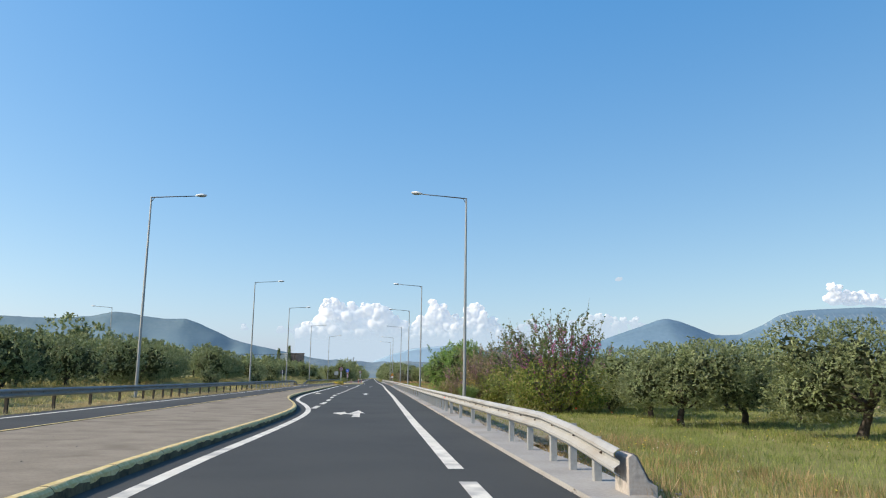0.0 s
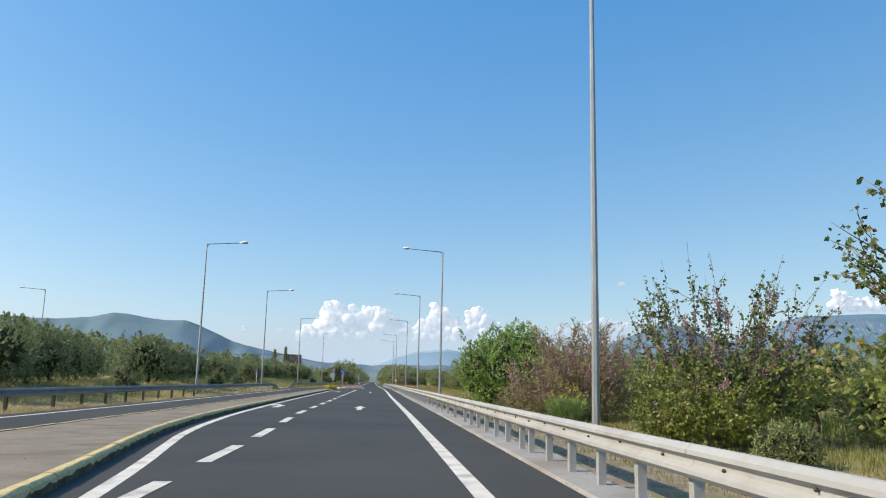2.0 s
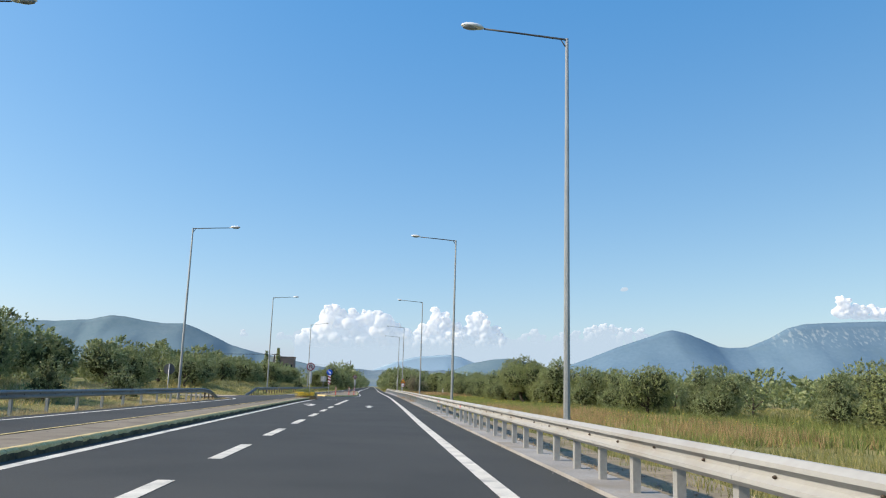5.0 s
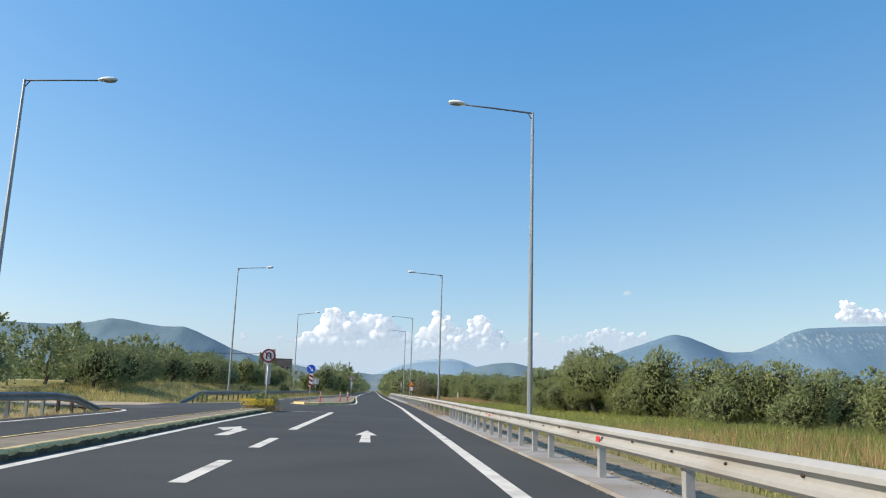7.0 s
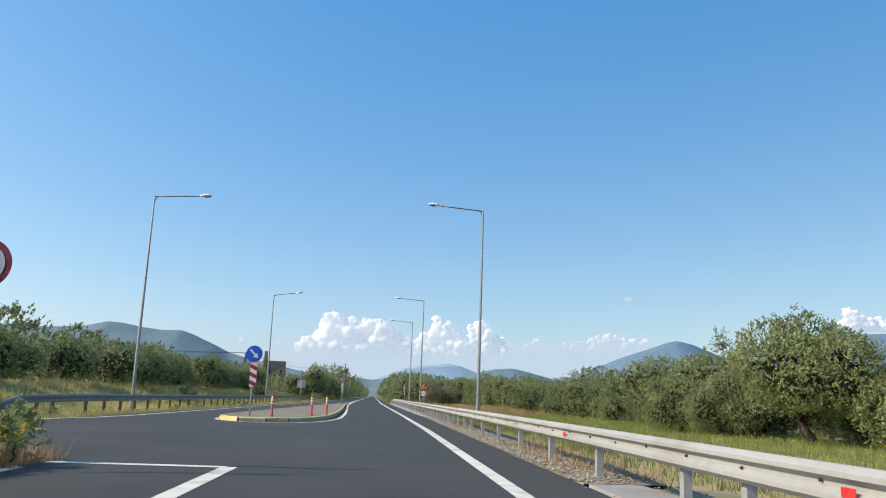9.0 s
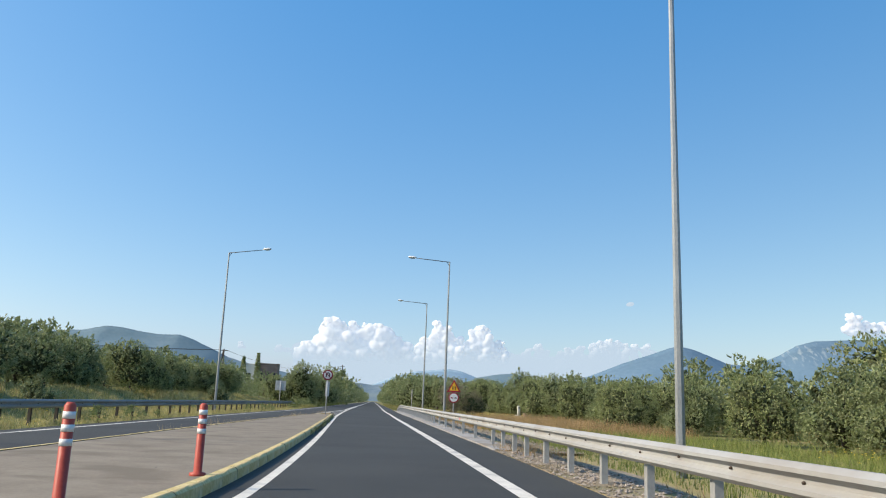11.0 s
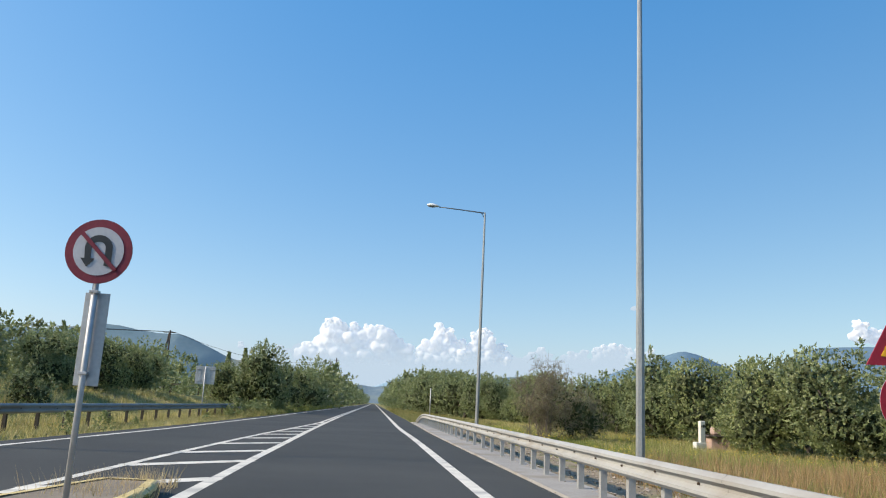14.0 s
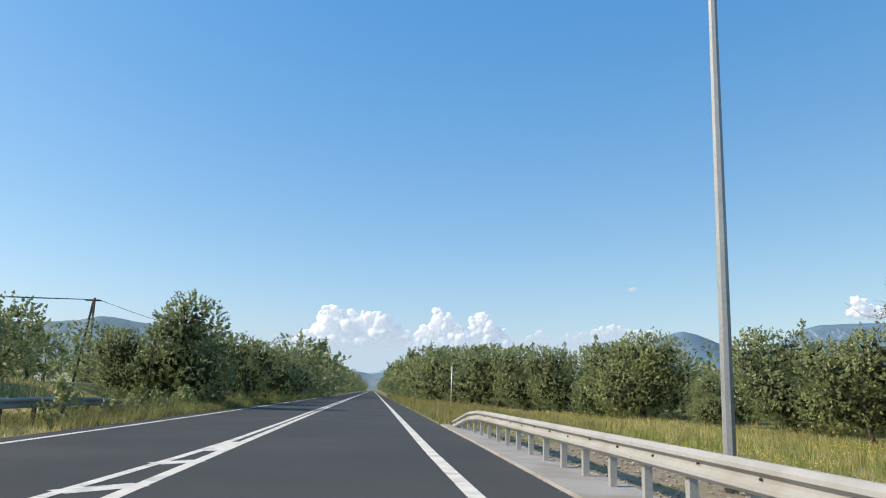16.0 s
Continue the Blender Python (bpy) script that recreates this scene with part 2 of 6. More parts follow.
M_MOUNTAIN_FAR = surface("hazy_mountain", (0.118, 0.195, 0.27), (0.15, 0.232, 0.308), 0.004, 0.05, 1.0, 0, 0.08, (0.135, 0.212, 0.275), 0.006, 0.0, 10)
M_HILL = surface("haze_blue_fields", (0.12, 0.175, 0.22), (0.18, 0.235, 0.27), 0.02, 0.08, 1.0, 0, 0.2, (0.19, 0.24, 0.25), 0.004, 0.0, 10)
M_PALE = surface("haze_pale_hills", (0.27, 0.385, 0.49), (0.29, 0.405, 0.51), 0.004, 0.05, 1.0, 0, 0.1, None, 1, 0.0, 10)


def add_cliffs(m, low, high, from_x, colour):
    """Pale bare cliffs in broken upright streaks between two heights."""
    n, link = m.node_tree.nodes, m.node_tree.links.new
    co, sep, squash = n.new("ShaderNodeTexCoord"), n.new("ShaderNodeSeparateXYZ"), n.new("ShaderNodeMapping")
    squash.inputs["Scale"].default_value = (0.045, 0.004, 0.035)
    nz = n.new("ShaderNodeTexNoise")
    nz.inputs["Scale"].default_value, nz.inputs["Detail"].default_value = 1.0, 5
    link(co.outputs["Object"], sep.inputs[0])
    link(co.outputs["Object"], squash.inputs[0])
    link(squash.outputs[0], nz.inputs["Vector"])
    value = None
    for source, a, b in ((nz.outputs[0], 0.53, 0.66), (sep.outputs[2], low, low + 60), (sep.outputs[2], high, high - 40), (sep.outputs[0], from_x, from_x + 200)):
        r = n.new("ShaderNodeMapRange")
        r.inputs[1].default_value, r.inputs[2].default_value = a, b
        link(source, r.inputs[0])
        if value is None:
            value = r.outputs[0]
        else:
            mu = n.new("ShaderNodeMath")
            mu.operation = "MULTIPLY"
            link(value, mu.inputs[0])
            link(r.outputs[0], mu.inputs[1])
            value = mu.outputs[0]
    p = n["Principled BSDF"]
    mix = n.new("ShaderNodeMix")
    mix.data_type = "RGBA"
    link(value, mix.inputs[0])
    link(p.inputs["Base Color"].links[0].from_socket, mix.inputs[6])
    mix.inputs[7].default_value = (*colour, 1)
    link(mix.outputs[2], p.inputs["Base Color"])


add_cliffs(M_MOUNTAIN_FAR, 270, 430, 2150, (0.28, 0.345, 0.385))


def cloud_material(name, low, high):
    """White vapour: light passes through it, an added glow lifts its shaded sides, and its base turns into
    haze-coloured glow between two heights.
    """
    m = bpy.data.materials.new(name)
    m.use_nodes = True
    n, link = m.node_tree.nodes, m.node_tree.links.new
    out = n["Material Output"]
    dif, tra, haze_glow = n["Principled BSDF"], n.new("ShaderNodeBsdfTranslucent"), n.new("ShaderNodeEmission")
    dif.inputs["Base Color"].default_value, dif.inputs["Roughness"].default_value = (0.74, 0.735, 0.72, 1), 1.0
    dif.inputs["Specular IOR Level"].default_value = 0.0
    # emission brightens the sides turned away from the sun
    dif.inputs["Emission Color"].default_value, dif.inputs["Emission Strength"].default_value = (0.7, 0.77, 0.86, 1), 0.38
    # haze painted as a glow in the low sky's colour
    haze_glow.inputs[0].default_value = (0.53, 0.65, 0.77, 1)
    tra.inputs[0].default_value = (0.93, 0.93, 0.93, 1)
    soft_ = n.new("ShaderNodeMixShader")
    soft_.inputs[0].default_value = 0.55
    link(dif.outputs[0], soft_.inputs[1])
    link(tra.outputs[0], soft_.inputs[2])
    co, sep = n.new("ShaderNodeTexCoord"), n.new("ShaderNodeSeparateXYZ")
    link(co.outputs["Object"], sep.inputs[0])
    nz = n.new("ShaderNodeTexNoise")
    nz.inputs["Scale"].default_value, nz.inputs["Detail"].default_value = 0.012, 6
    link(co.outputs["Object"], nz.inputs["Vector"])
    wave = n.new("ShaderNodeMath")
    wave.operation = "MULTIPLY_ADD"
    wave.inputs[1].default_value = 90.0
    link(nz.outputs[0], wave.inputs[0])
    link(sep.outputs[2], wave.inputs[2])
    fade = n.new("ShaderNodeMapRange")
    fade.interpolation_type = "SMOOTHSTEP"
    fade.inputs[1].default_value, fade.inputs[2].default_value = low + 30, high + 40
    link(wave.outputs[0], fade.inputs[0])
    mix = n.new("ShaderNodeMixShader")
    link(fade.outputs[0], mix.inputs[0])
    link(haze_glow.outputs[0], mix.inputs[1])
    link(soft_.outputs[0], mix.inputs[2])
    link(mix.outputs[0], out.inputs[0])
    return m


M_WALL_WHITE = surface("whitewashed_wall", (0.55, 0.54, 0.5), (0.7, 0.69, 0.65), 0.4, 4, 0.9)
M_WALL_RED = surface("weathered_plaster", (0.16, 0.12, 0.11), (0.24, 0.19, 0.17), 0.4, 4, 0.9)
M_ROOF = surface("roof_tiles", (0.25, 0.12, 0.08), (0.36, 0.19, 0.13), 0.6, 6, 0.9)
M_WINDOW = surface("dark_window", (0.02, 0.025, 0.03), (0.04, 0.045, 0.05), 1, 6, 0.15)
M_STONE = surface("pink_stone", (0.36, 0.24, 0.2), (0.5, 0.37, 0.32), 2, 20, 0.9, 0, 0.6)

# ---- helpers for shapes ----


def mesh_of(name, verts, faces):
    me = bpy.data.meshes.new(name)
    me.from_pydata(verts, [], faces)
    return me


def obj(name, me, material, parent=None, m=None, label=""):
    if material and not me.materials:
        me.materials.append(material)
    o = new(name, me)
    if parent:
        o.parent = parent
    if m is not None:
        o.matrix_basis = m
    if label:
        o["label"] = label
    return o


def smooth(me):
    me.polygons.foreach_set("use_smooth", [True] * len(me.polygons))
    return me


def part(name, bm, material, parent=None, label="", m=None, soft=False):
    """Links a bmesh as ONE mesh object under a thing or a part."""
    me = bpy.data.meshes.new(name)
    bm.to_mesh(me)
    bm.free()
    if soft:
        smooth(me)
    return obj(name, me, material, parent, m, label)


def thing(name, at=(0, 0, 0), rz=0.0, label="", category="", group="", kind=""):
    e = new(name)
    e.matrix_basis = pose(*at, 0, 0, rz)
    e.empty_display_size = 0.2
    return tagged(e, label, category, group, kind)


def box(cx, cy, cz, sx, sy, sz, bevel=0.0, bm=None, turn=None):
    bm = bm or bmesh.new()
    got = bmesh.ops.create_cube(bm, size=1.0, matrix=Matrix.Translation((cx, cy, cz)) @ (turn or Matrix()) @ Matrix.Diagonal((sx, sy, sz, 1)))
    if bevel:
        edges = list({e for v in got["verts"] for e in v.link_edges})
        bmesh.ops.bevel(bm, geom=edges, offset=bevel, segments=1, affect="EDGES")
    return bm


def tube_data(pts, radii, n=8, caps=True):
    """Rings of n round a polyline."""
    pts = [Vector(p) for p in pts]
    verts, faces = [], []
    side = None
    for i, p in enumerate(pts):
        d = (pts[min(i + 1, len(pts) - 1)] - pts[max(i - 1, 0)]).normalized()
        if side is None:
            side = d.orthogonal().normalized()
        side = (side - d * side.dot(d)).normalized()
        up = d.cross(side)
        for k in range(n):
            a = 2 * math.pi * k / n
            verts.append(p + (side * math.cos(a) + up * math.sin(a)) * radii[i])
        if i:
            for k in range(n):
                k2 = (k + 1) % n
                faces.append(((i - 1) * n + k, (i - 1) * n + k2, i * n + k2, i * n + k))
    if caps:
        faces.append(tuple(reversed(range(n))))
        faces.append(tuple(range((len(pts) - 1) * n, len(pts) * n)))
    return [tuple(v) for v in verts], faces


def tubes(name, runs, n=6):
    """Several tubes in one mesh: runs of (points, radii)."""
    verts, faces = [], []
    for pts, radii in runs:
        v, f = tube_data(pts, radii, n)
        k = len(verts)
        verts += v
        faces += [tuple(i + k for i in q) for q in f]
    return smooth(mesh_of(name, verts, faces))


def sweep(name, profile, path, closed=True):
    """A profile of (sideways, up) drawn along a path of (x, y, z)."""
    verts, faces, n = [], [], len(profile)
    for i, p in enumerate(path):
        a, b = Vector(path[max(i - 1, 0)]), Vector(path[min(i + 1, len(path) - 1)])
        d = (b - a)
        side = Vector((d.y, -d.x, 0)).normalized()
        for u, v in profile:
            verts.append((p[0] + side.x * u, p[1] + side.y * u, p[2] + v))
        if i:
            for k in range(n if closed else n - 1):
                k2 = (k + 1) % n
                faces.append(((i - 1) * n + k, i * n + k, i * n + k2, (i - 1) * n + k2))
    if closed:
        faces.append(tuple(range(n)))
        faces.append(tuple(reversed(range((len(path) - 1) * n, len(path) * n))))
    return mesh_of(name, verts, faces)


def along(table, y):
    """Straight interpolation in a table of (y, value)."""
    return float(np.interp(y, [a for a, _ in table], [b for _, b in table]))


def polyline(pts, step):
    """Points of a polyline at even steps."""
    p = np.array(pts, float)
    s = np.r_[0, np.cumsum(np.linalg.norm(np.diff(p, axis=0), axis=1))]
    t = np.linspace(0, s[-1], max(2, int(round(s[-1] / step)) + 1))
    return np.stack([np.interp(t, s, p[:, k]) for k in range(p.shape[1])], 1)


def round_corners(pts, times=2):
    """Chaikin's corner cutting of an open polyline, ends kept."""
    p = [tuple(q) for q in pts]
    for _ in range(times):
        q = [p[0]]
        for a, b in zip(p, p[1:]):
            q.append(tuple(0.75 * u + 0.25 * v for u, v in zip(a, b)))
            q.append(tuple(0.25 * u + 0.75 * v for u, v in zip(a, b)))
        p = q + [p[-1]]
    return p


def ribbon(name, pts, width, z=0.004):
    """A flat painted band of a width along (x, y) points."""
    p = np.array(pts, float)
    d = np.gradient(p, axis=0)
    d /= np.linalg.norm(d, axis=1)[:, None]
    s = np.stack([d[:, 1], -d[:, 0]], 1) * width / 2
    verts = [(*q, z) for pair in zip(p - s, p + s) for q in pair]
    faces = [(2 * i, 2 * i + 1, 2 * i + 3, 2 * i + 2) for i in range(len(p) - 1)]
    return mesh_of(name, verts, faces)

# ---- plan of the road (x to the right, y ahead) ----
SHIFT = [(0, -0.24), (30, -0.22), (49, -0.1), (60, -0.04), (75, 0.06), (110, 0.12), (137, 0.25), (160, 0.29), (186, 0.29), (203, 0.14), (226, 0.0), (236, -0.12), (243, -0.2), (250, -0.22), (262, -0.16), (1400, -0.12)]   # the right side's slight bow
RAIL_X = [(20, 3.3), (60, 3.34), (75, 3.42), (87, 3.5), (115, 3.55), (137, 3.63), (150, 3.8), (165, 3.83), (205, 3.62), (250, 3.62), (262, 3.5), (272, 3.3)]
OPP_LINE = [(-60, -10.3), (45, -10.1), (80, -9.9), (140, -9.9), (170, -9.4), (200, -8.8), (222, -8.3), (242, -7.5), (270, -7.2), (1400, -7.2)]
EDGE = [(14, 1.66), (41, 1.67), (60, 1.78), (75, 1.87), (110, 1.94), (134, 2.1), (150, 2.14), (166, 2.22), (187, 2.1), (195, 2.03), (210, 1.89), (218, 1.8), (229, 1.72), (238, 1.68), (244, 1.63), (250, 1.52), (258, 1.46), (300, 1.5), (1400, 1.6)]   # the right edge line
BANK = [(0, 0.4), (70, 0.45), (100, 0.75), (135, 1.0), (145, 0.6), (149, 0.0), (161, 0.0), (166, 0.6), (176, 1.2), (300, 1.3), (360, 1.0), (430, 0.6), (600, 0.0)]   # the rise of the land beyond the far guardrail
ROAD_END = 1300


def bank(x, y):
    """Height of the land beyond the far guardrail above the road."""
    t = np.clip((-13.3 - np.asarray(x, float)) / 6.0, 0, 1)
    high = np.interp(y, [a for a, _ in BANK], [b for _, b in BANK])
    return high * t * t * (3 - 2 * t) * np.clip((np.asarray(x, float) + 130) / 50, 0, 1)


def road_left(y):
    return along(OPP_LINE, y) - 0.75


def right_x(y):
    return along(RAIL_X, y)


def road_right(y):
    return 3.05 + along(SHIFT, y)


# ground: one sheet to the horizon
xs = np.unique(np.r_[-4900, -3000, -1800, -1000, -600, -350, -200, -120, -80, np.arange(-60, 61, 3.0), 80, 120, 200, 350, 600, 1000, 1800, 3000, 4900])
ys = np.unique(np.r_[-400, -200, -100, np.arange(-40, 420, 4.0), np.arange(440, 800, 30), 1000, 1300, 1800, 2500, 3500, 4900])
verts, faces = [], []
for j, y in enumerate(ys):
    for i, x in enumerate(xs):
        away = min(max((abs(x + 3) - 13) / 20, 0), 1)
        z = -0.09 + 0.22 * away * noise.noise((x * 0.045, y * 0.045, 3.1)) - (0.05 if -14 < x < 6 else 0)
        verts.append((x, y, (z if abs(x) < 70 and y < 430 else -0.12) + float(bank(x, y))))
w = len(xs)
faces = [(j * w + i, j * w + i + 1, (j + 1) * w + i + 1, (j + 1) * w + i) for j in range(len(ys) - 1) for i in range(w - 1)]
tagged(obj("ground", smooth(mesh_of("ground", verts, faces)), M_GROUND), "flat meadow ground with green and straw-coloured grass", "ground", kind="structure")


def slab(name, left, right, y_list, top, bottom, material):
    """A road-like slab between two functions of y."""
    v, f = [], []
    for y in y_list:
        v += [(left(y), y, bottom), (left(y) + 0.06, y, top), (right(y) - 0.03, y, top), (right(y), y, bottom)]
    for i in range(len(y_list) - 1):
        a, b = 4 * i, 4 * i + 4
        f += [(a, a + 1, b + 1, b), (a + 1, a + 2, b + 2, b + 1), (a + 2, a + 3, b + 3, b + 2)]
    return obj(name, mesh_of(name, v, f), material)


road_ys = list(np.arange(-60, 420, 4.0)) + list(np.arange(440, ROAD_END + 1, 60.0))
road = tagged(slab("road", road_left, road_right, road_ys, 0.0, -0.35, M_ASPHALT), "fresh dark grey asphalt road with white markings", "road", kind="structure")

# concrete strip under the right guardrail, broken by a gravel stretch
strip_a = [y for y in np.arange(12, 150.1, 2.0)]
tagged(slab("pavement_strip", lambda y: road_right(y) + 0.01, lambda y: right_x(y) + 0.42 + 0.07 * math.sin(y * 0.9) + 0.04 * math.sin(y * 2.3), strip_a, 0.012, -0.3, M_CONCRETE),
       "pale concrete strip under the guardrail", "pavement", kind="structure")
tagged(slab("gravel_shoulder", lambda y: road_right(y) + 0.01, lambda y: 4.6 + along(SHIFT, y) + 0.2 * math.sin(y * 0.7), [y for y in np.arange(150.3, 189, 2.0)], -0.012, -0.3, M_SHOULDER),
       "loose grey-brown gravel shoulder with dry leaves", "shoulder", kind="structure")
tagged(slab("pavement_strip_far", lambda y: road_right(y) + 0.01, lambda y: right_x(y) + 0.4 + 0.06 * math.sin(y * 0.9) + 0.04 * math.sin(y * 2.1), [y for y in np.arange(188.3, 273, 2.0)], 0.012, -0.3, M_CONCRETE),
       "pale concrete strip under the guardrail", "pavement", kind="structure")
tagged(slab("gravel_verge", lambda y: right_x(y) + 0.28, lambda y: 5.75 + 0.3 * along(SHIFT, y) + 0.22 * math.sin(y * 0.8), [y for y in np.arange(188.3, 263, 2.0)], -0.03, -0.3, M_SHOULDER),
       "stony brown earth behind the concrete strip", "shoulder", kind="structure")

tagged(slab("earth_verge", lambda y: right_x(y) + 0.3, lambda y: 5.25 + 0.5 * along(SHIFT, y) + 0.2 * math.sin(y * 0.8), [y for y in np.arange(34, 150.1, 2.0)], -0.03, -0.3, M_SHOULDER),
       "brown earth and chips behind the concrete strip", "shoulder", kind="structure")

# side road on the far side and its dusty apron
side_road = mesh_of("side_road", [(-10.3, 146.5, -0.01), (-11.6, 148.2, -0.012), (-14.5, 149.4, -0.014), (-26, 150.5, -0.02), (-60, 152, -0.03), (-60, 160, -0.03), (-26, 159, -0.02), (-14.8, 160.4, -0.014), (-11.8, 162.6, -0.012), (-9.9, 166, -0.01)],
                    [(0, 1, 2, 3, 4, 5, 6, 7, 8, 9)])
tagged(obj("side_road", side_road, M_ASPHALT_OLD), "weathered asphalt mouth of a side road", "road", kind="structure")
apron = mesh_of("dirt_apron", [(-12.3, 155.0, 0.002), (-15.2, 149.8, 0.002), (-30, 151.2, 0.002), (-58, 152.6, -0.01), (-58, 159.4, -0.01), (-30, 158.3, 0.002), (-15.0, 159.9, 0.002), (-12.6, 161.6, 0.002)], [(0, 1, 2, 3, 4, 5, 6, 7)])
tagged(obj("dirt_apron", apron, M_DIRT), "pale dusty concrete apron of the side road", "ground", kind="structure")

# ---- markings ----
marks = thing("road_marking", label="white painted road lines and arrows, slightly worn", category="road marking", kind="structure")


def line(pts, width, name="line", z=0.005):
    return obj(name, ribbon(name, pts, width, z), M_PAINT, marks)


line([(along(EDGE, y), y) for y in np.r_[29.2:420:3.0, 440:1290:50.0]], 0.235, "edge_line")
line([(along(EDGE, y), y) for y in (16.0, 19, 23.2, 27.8)], 0.235, "edge_line")
ISLE_LINE = round_corners([(-2.27, 8), (-2.27, 28.6), (-2.1, 34), (-1.92, 40), (-1.9, 45.5), (-2.15, 50), (-2.75, 55), (-3.35, 59), (-3.85, 62.5), (-4.3, 69), (-4.55, 78), (-4.62, 95), (-4.7, 125), (-4.78, 138), (-4.55, 150.2)])
line(ISLE_LINE, 0.2, "island_line", 0.003)
DASH_X = [(50, -2.02), (62, -2.05), (74, -2.34), (86, -2.25), (122, -2.07), (130, -2.02)]
for y in (50.6, 55.9, 61.2, 67.2, 73.3, 79.2, 85.1, 91.0, 96.9, 102.8, 108.7, 114.7, 120.7, 126.5):
    line([(along(DASH_X, y), y), (along(DASH_X, y + 3), y + 3.05)], 0.22, "dash", 0.0065)
line([(-2.03 + 0.01 * (y - 133.5), y) for y in np.linspace(133.5, 151.0, 5)], 0.24, "turn_lane_line")
line([(-4.5, 151.0), (-1.9, 151.0)], 0.24, "stop_line", 0.006)
line(round_corners([(x, y) for x, y in ((along(OPP_LINE, y), y) for y in np.arange(-50, 141, 5.0))] + [(-10.0, 143.6), (-10.5, 146.2), (-11.6, 147.6)], 1), 0.17, "far_edge_line")
line([(-11.9, 163.6), (-10.6, 165.2), (-9.75, 168)] + [(along(OPP_LINE, y), y) for y in np.r_[172:420:4.0, 440:1290:50.0]], 0.17, "far_edge_line")
line(round_corners([(-6.15, 172.5), (-5.9, 170.2), (-4.6, 168.6), (-3.1, 168.9), (-1.9, 171.3), (-1.35, 175.5), (-1.3, 180), (-1.45, 190), (-1.95, 207), (-2.24, 217.5), (-2.3, 218.9)]), 0.15, "island_line", 0.003)
HATCH_R = [(-2.35, 219), (-2.52, 229), (-2.6, 236), (-2.7, 244), (-2.75, 250), (-2.8, 258), (-2.86, 270), (-2.9, 285)]
HATCH_L = [(-4.45, 221), (-4.3, 229), (-4.14, 235.4), (-3.95, 241), (-3.68, 246), (-3.46, 250.5), (-3.24, 255.6), (-3.14, 260), (-3.14, 270), (-3.2, 285)]
line([(a, y) for a, y in HATCH_R] + [(-2.9, y) for y in np.r_[300:420:20.0, 440:1290:50.0]], 0.2, "hatch_line")
line([(a, y) for a, y in HATCH_L] + [(-3.2, y) for y in np.r_[300:420:20.0, 440:1290:50.0]], 0.17, "centre_line", 0.007)
for y in (223.8, 227.6, 231.1, 234.9, 238.2, 241.3, 244.3, 247.9, 251.2, 254.6):
    xr = along([(b, a) for a, b in HATCH_R], y)
    xl = along([(b, a) for a, b in HATCH_L], y - 1.4)
    line([(xl, y - 1.15 * (xr - xl)), (xr, y)], 0.42, "hatch_bar", 0.006)
obj("hatch_end", mesh_of("hatch_end", [(-3.2, 256.6, 0.006), (-2.8, 256.9, 0.006), (-2.82, 259.6, 0.006), (-3.14, 259.3, 0.006)], [(0, 1, 2, 3)]), M_PAINT, marks)


def flat(name, pts, z=0.005):
    return obj(name, mesh_of(name, [(x, y, z) for x, y in pts], [tuple(range(len(pts)))]), M_PAINT, marks)


def straight_arrow(x, y):
    flat("arrow", [(x - 0.13, y), (x + 0.13, y), (x + 0.11, y + 2.85), (x + 0.28, y + 2.8), (x, y + 5.25), (x - 0.28, y + 2.8), (x - 0.11, y + 2.85)])


def left_branch(x, y, name="arrow"):
    flat(name, [(x + 0.16, y), (x + 0.17, y + 2.95), (x - 0.12, y + 3.5), (x - 0.22, y + 4.45), (x - 0.76, y + 3.5), (x - 0.32, y + 2.1), (x - 0.22, y + 2.8), (x - 0.16, y + 2.4), (x - 0.16, y)])


straight_arrow(-0.15, 78.4)
straight_arrow(0.08, 128.9)
left_branch(-3.94, 79.45)
left_branch(-3.37, 130.1)
# straight-and-left arrow at the start of the turning lane
straight_arrow(-0.13, 44.0)
flat("arrow", [(-0.22, 45.6), (-0.22, 46.55), (-0.56, 46.85), (-0.6, 47.94), (-1.05, 46.7), (-0.66, 45.4), (-0.6, 46.2)], 0.006)

seals = thing("road_joint", label="thin dark sealed joints across the asphalt", category="road joint", kind="structure")
for y, a, b in ((65.1, -4.0, 2.9), (151.25, -1.8, 0.3), (244.5, -7.4, 2.9)):
    obj("seal", ribbon("seal", [(a, y), ((a + b) / 2, y - 0.05), (b, y + 0.03)], 0.05, 0.0085), M_SEAL, seals)

# ---- islands: paving and single kerbstones ----
KERB_H = 0.17


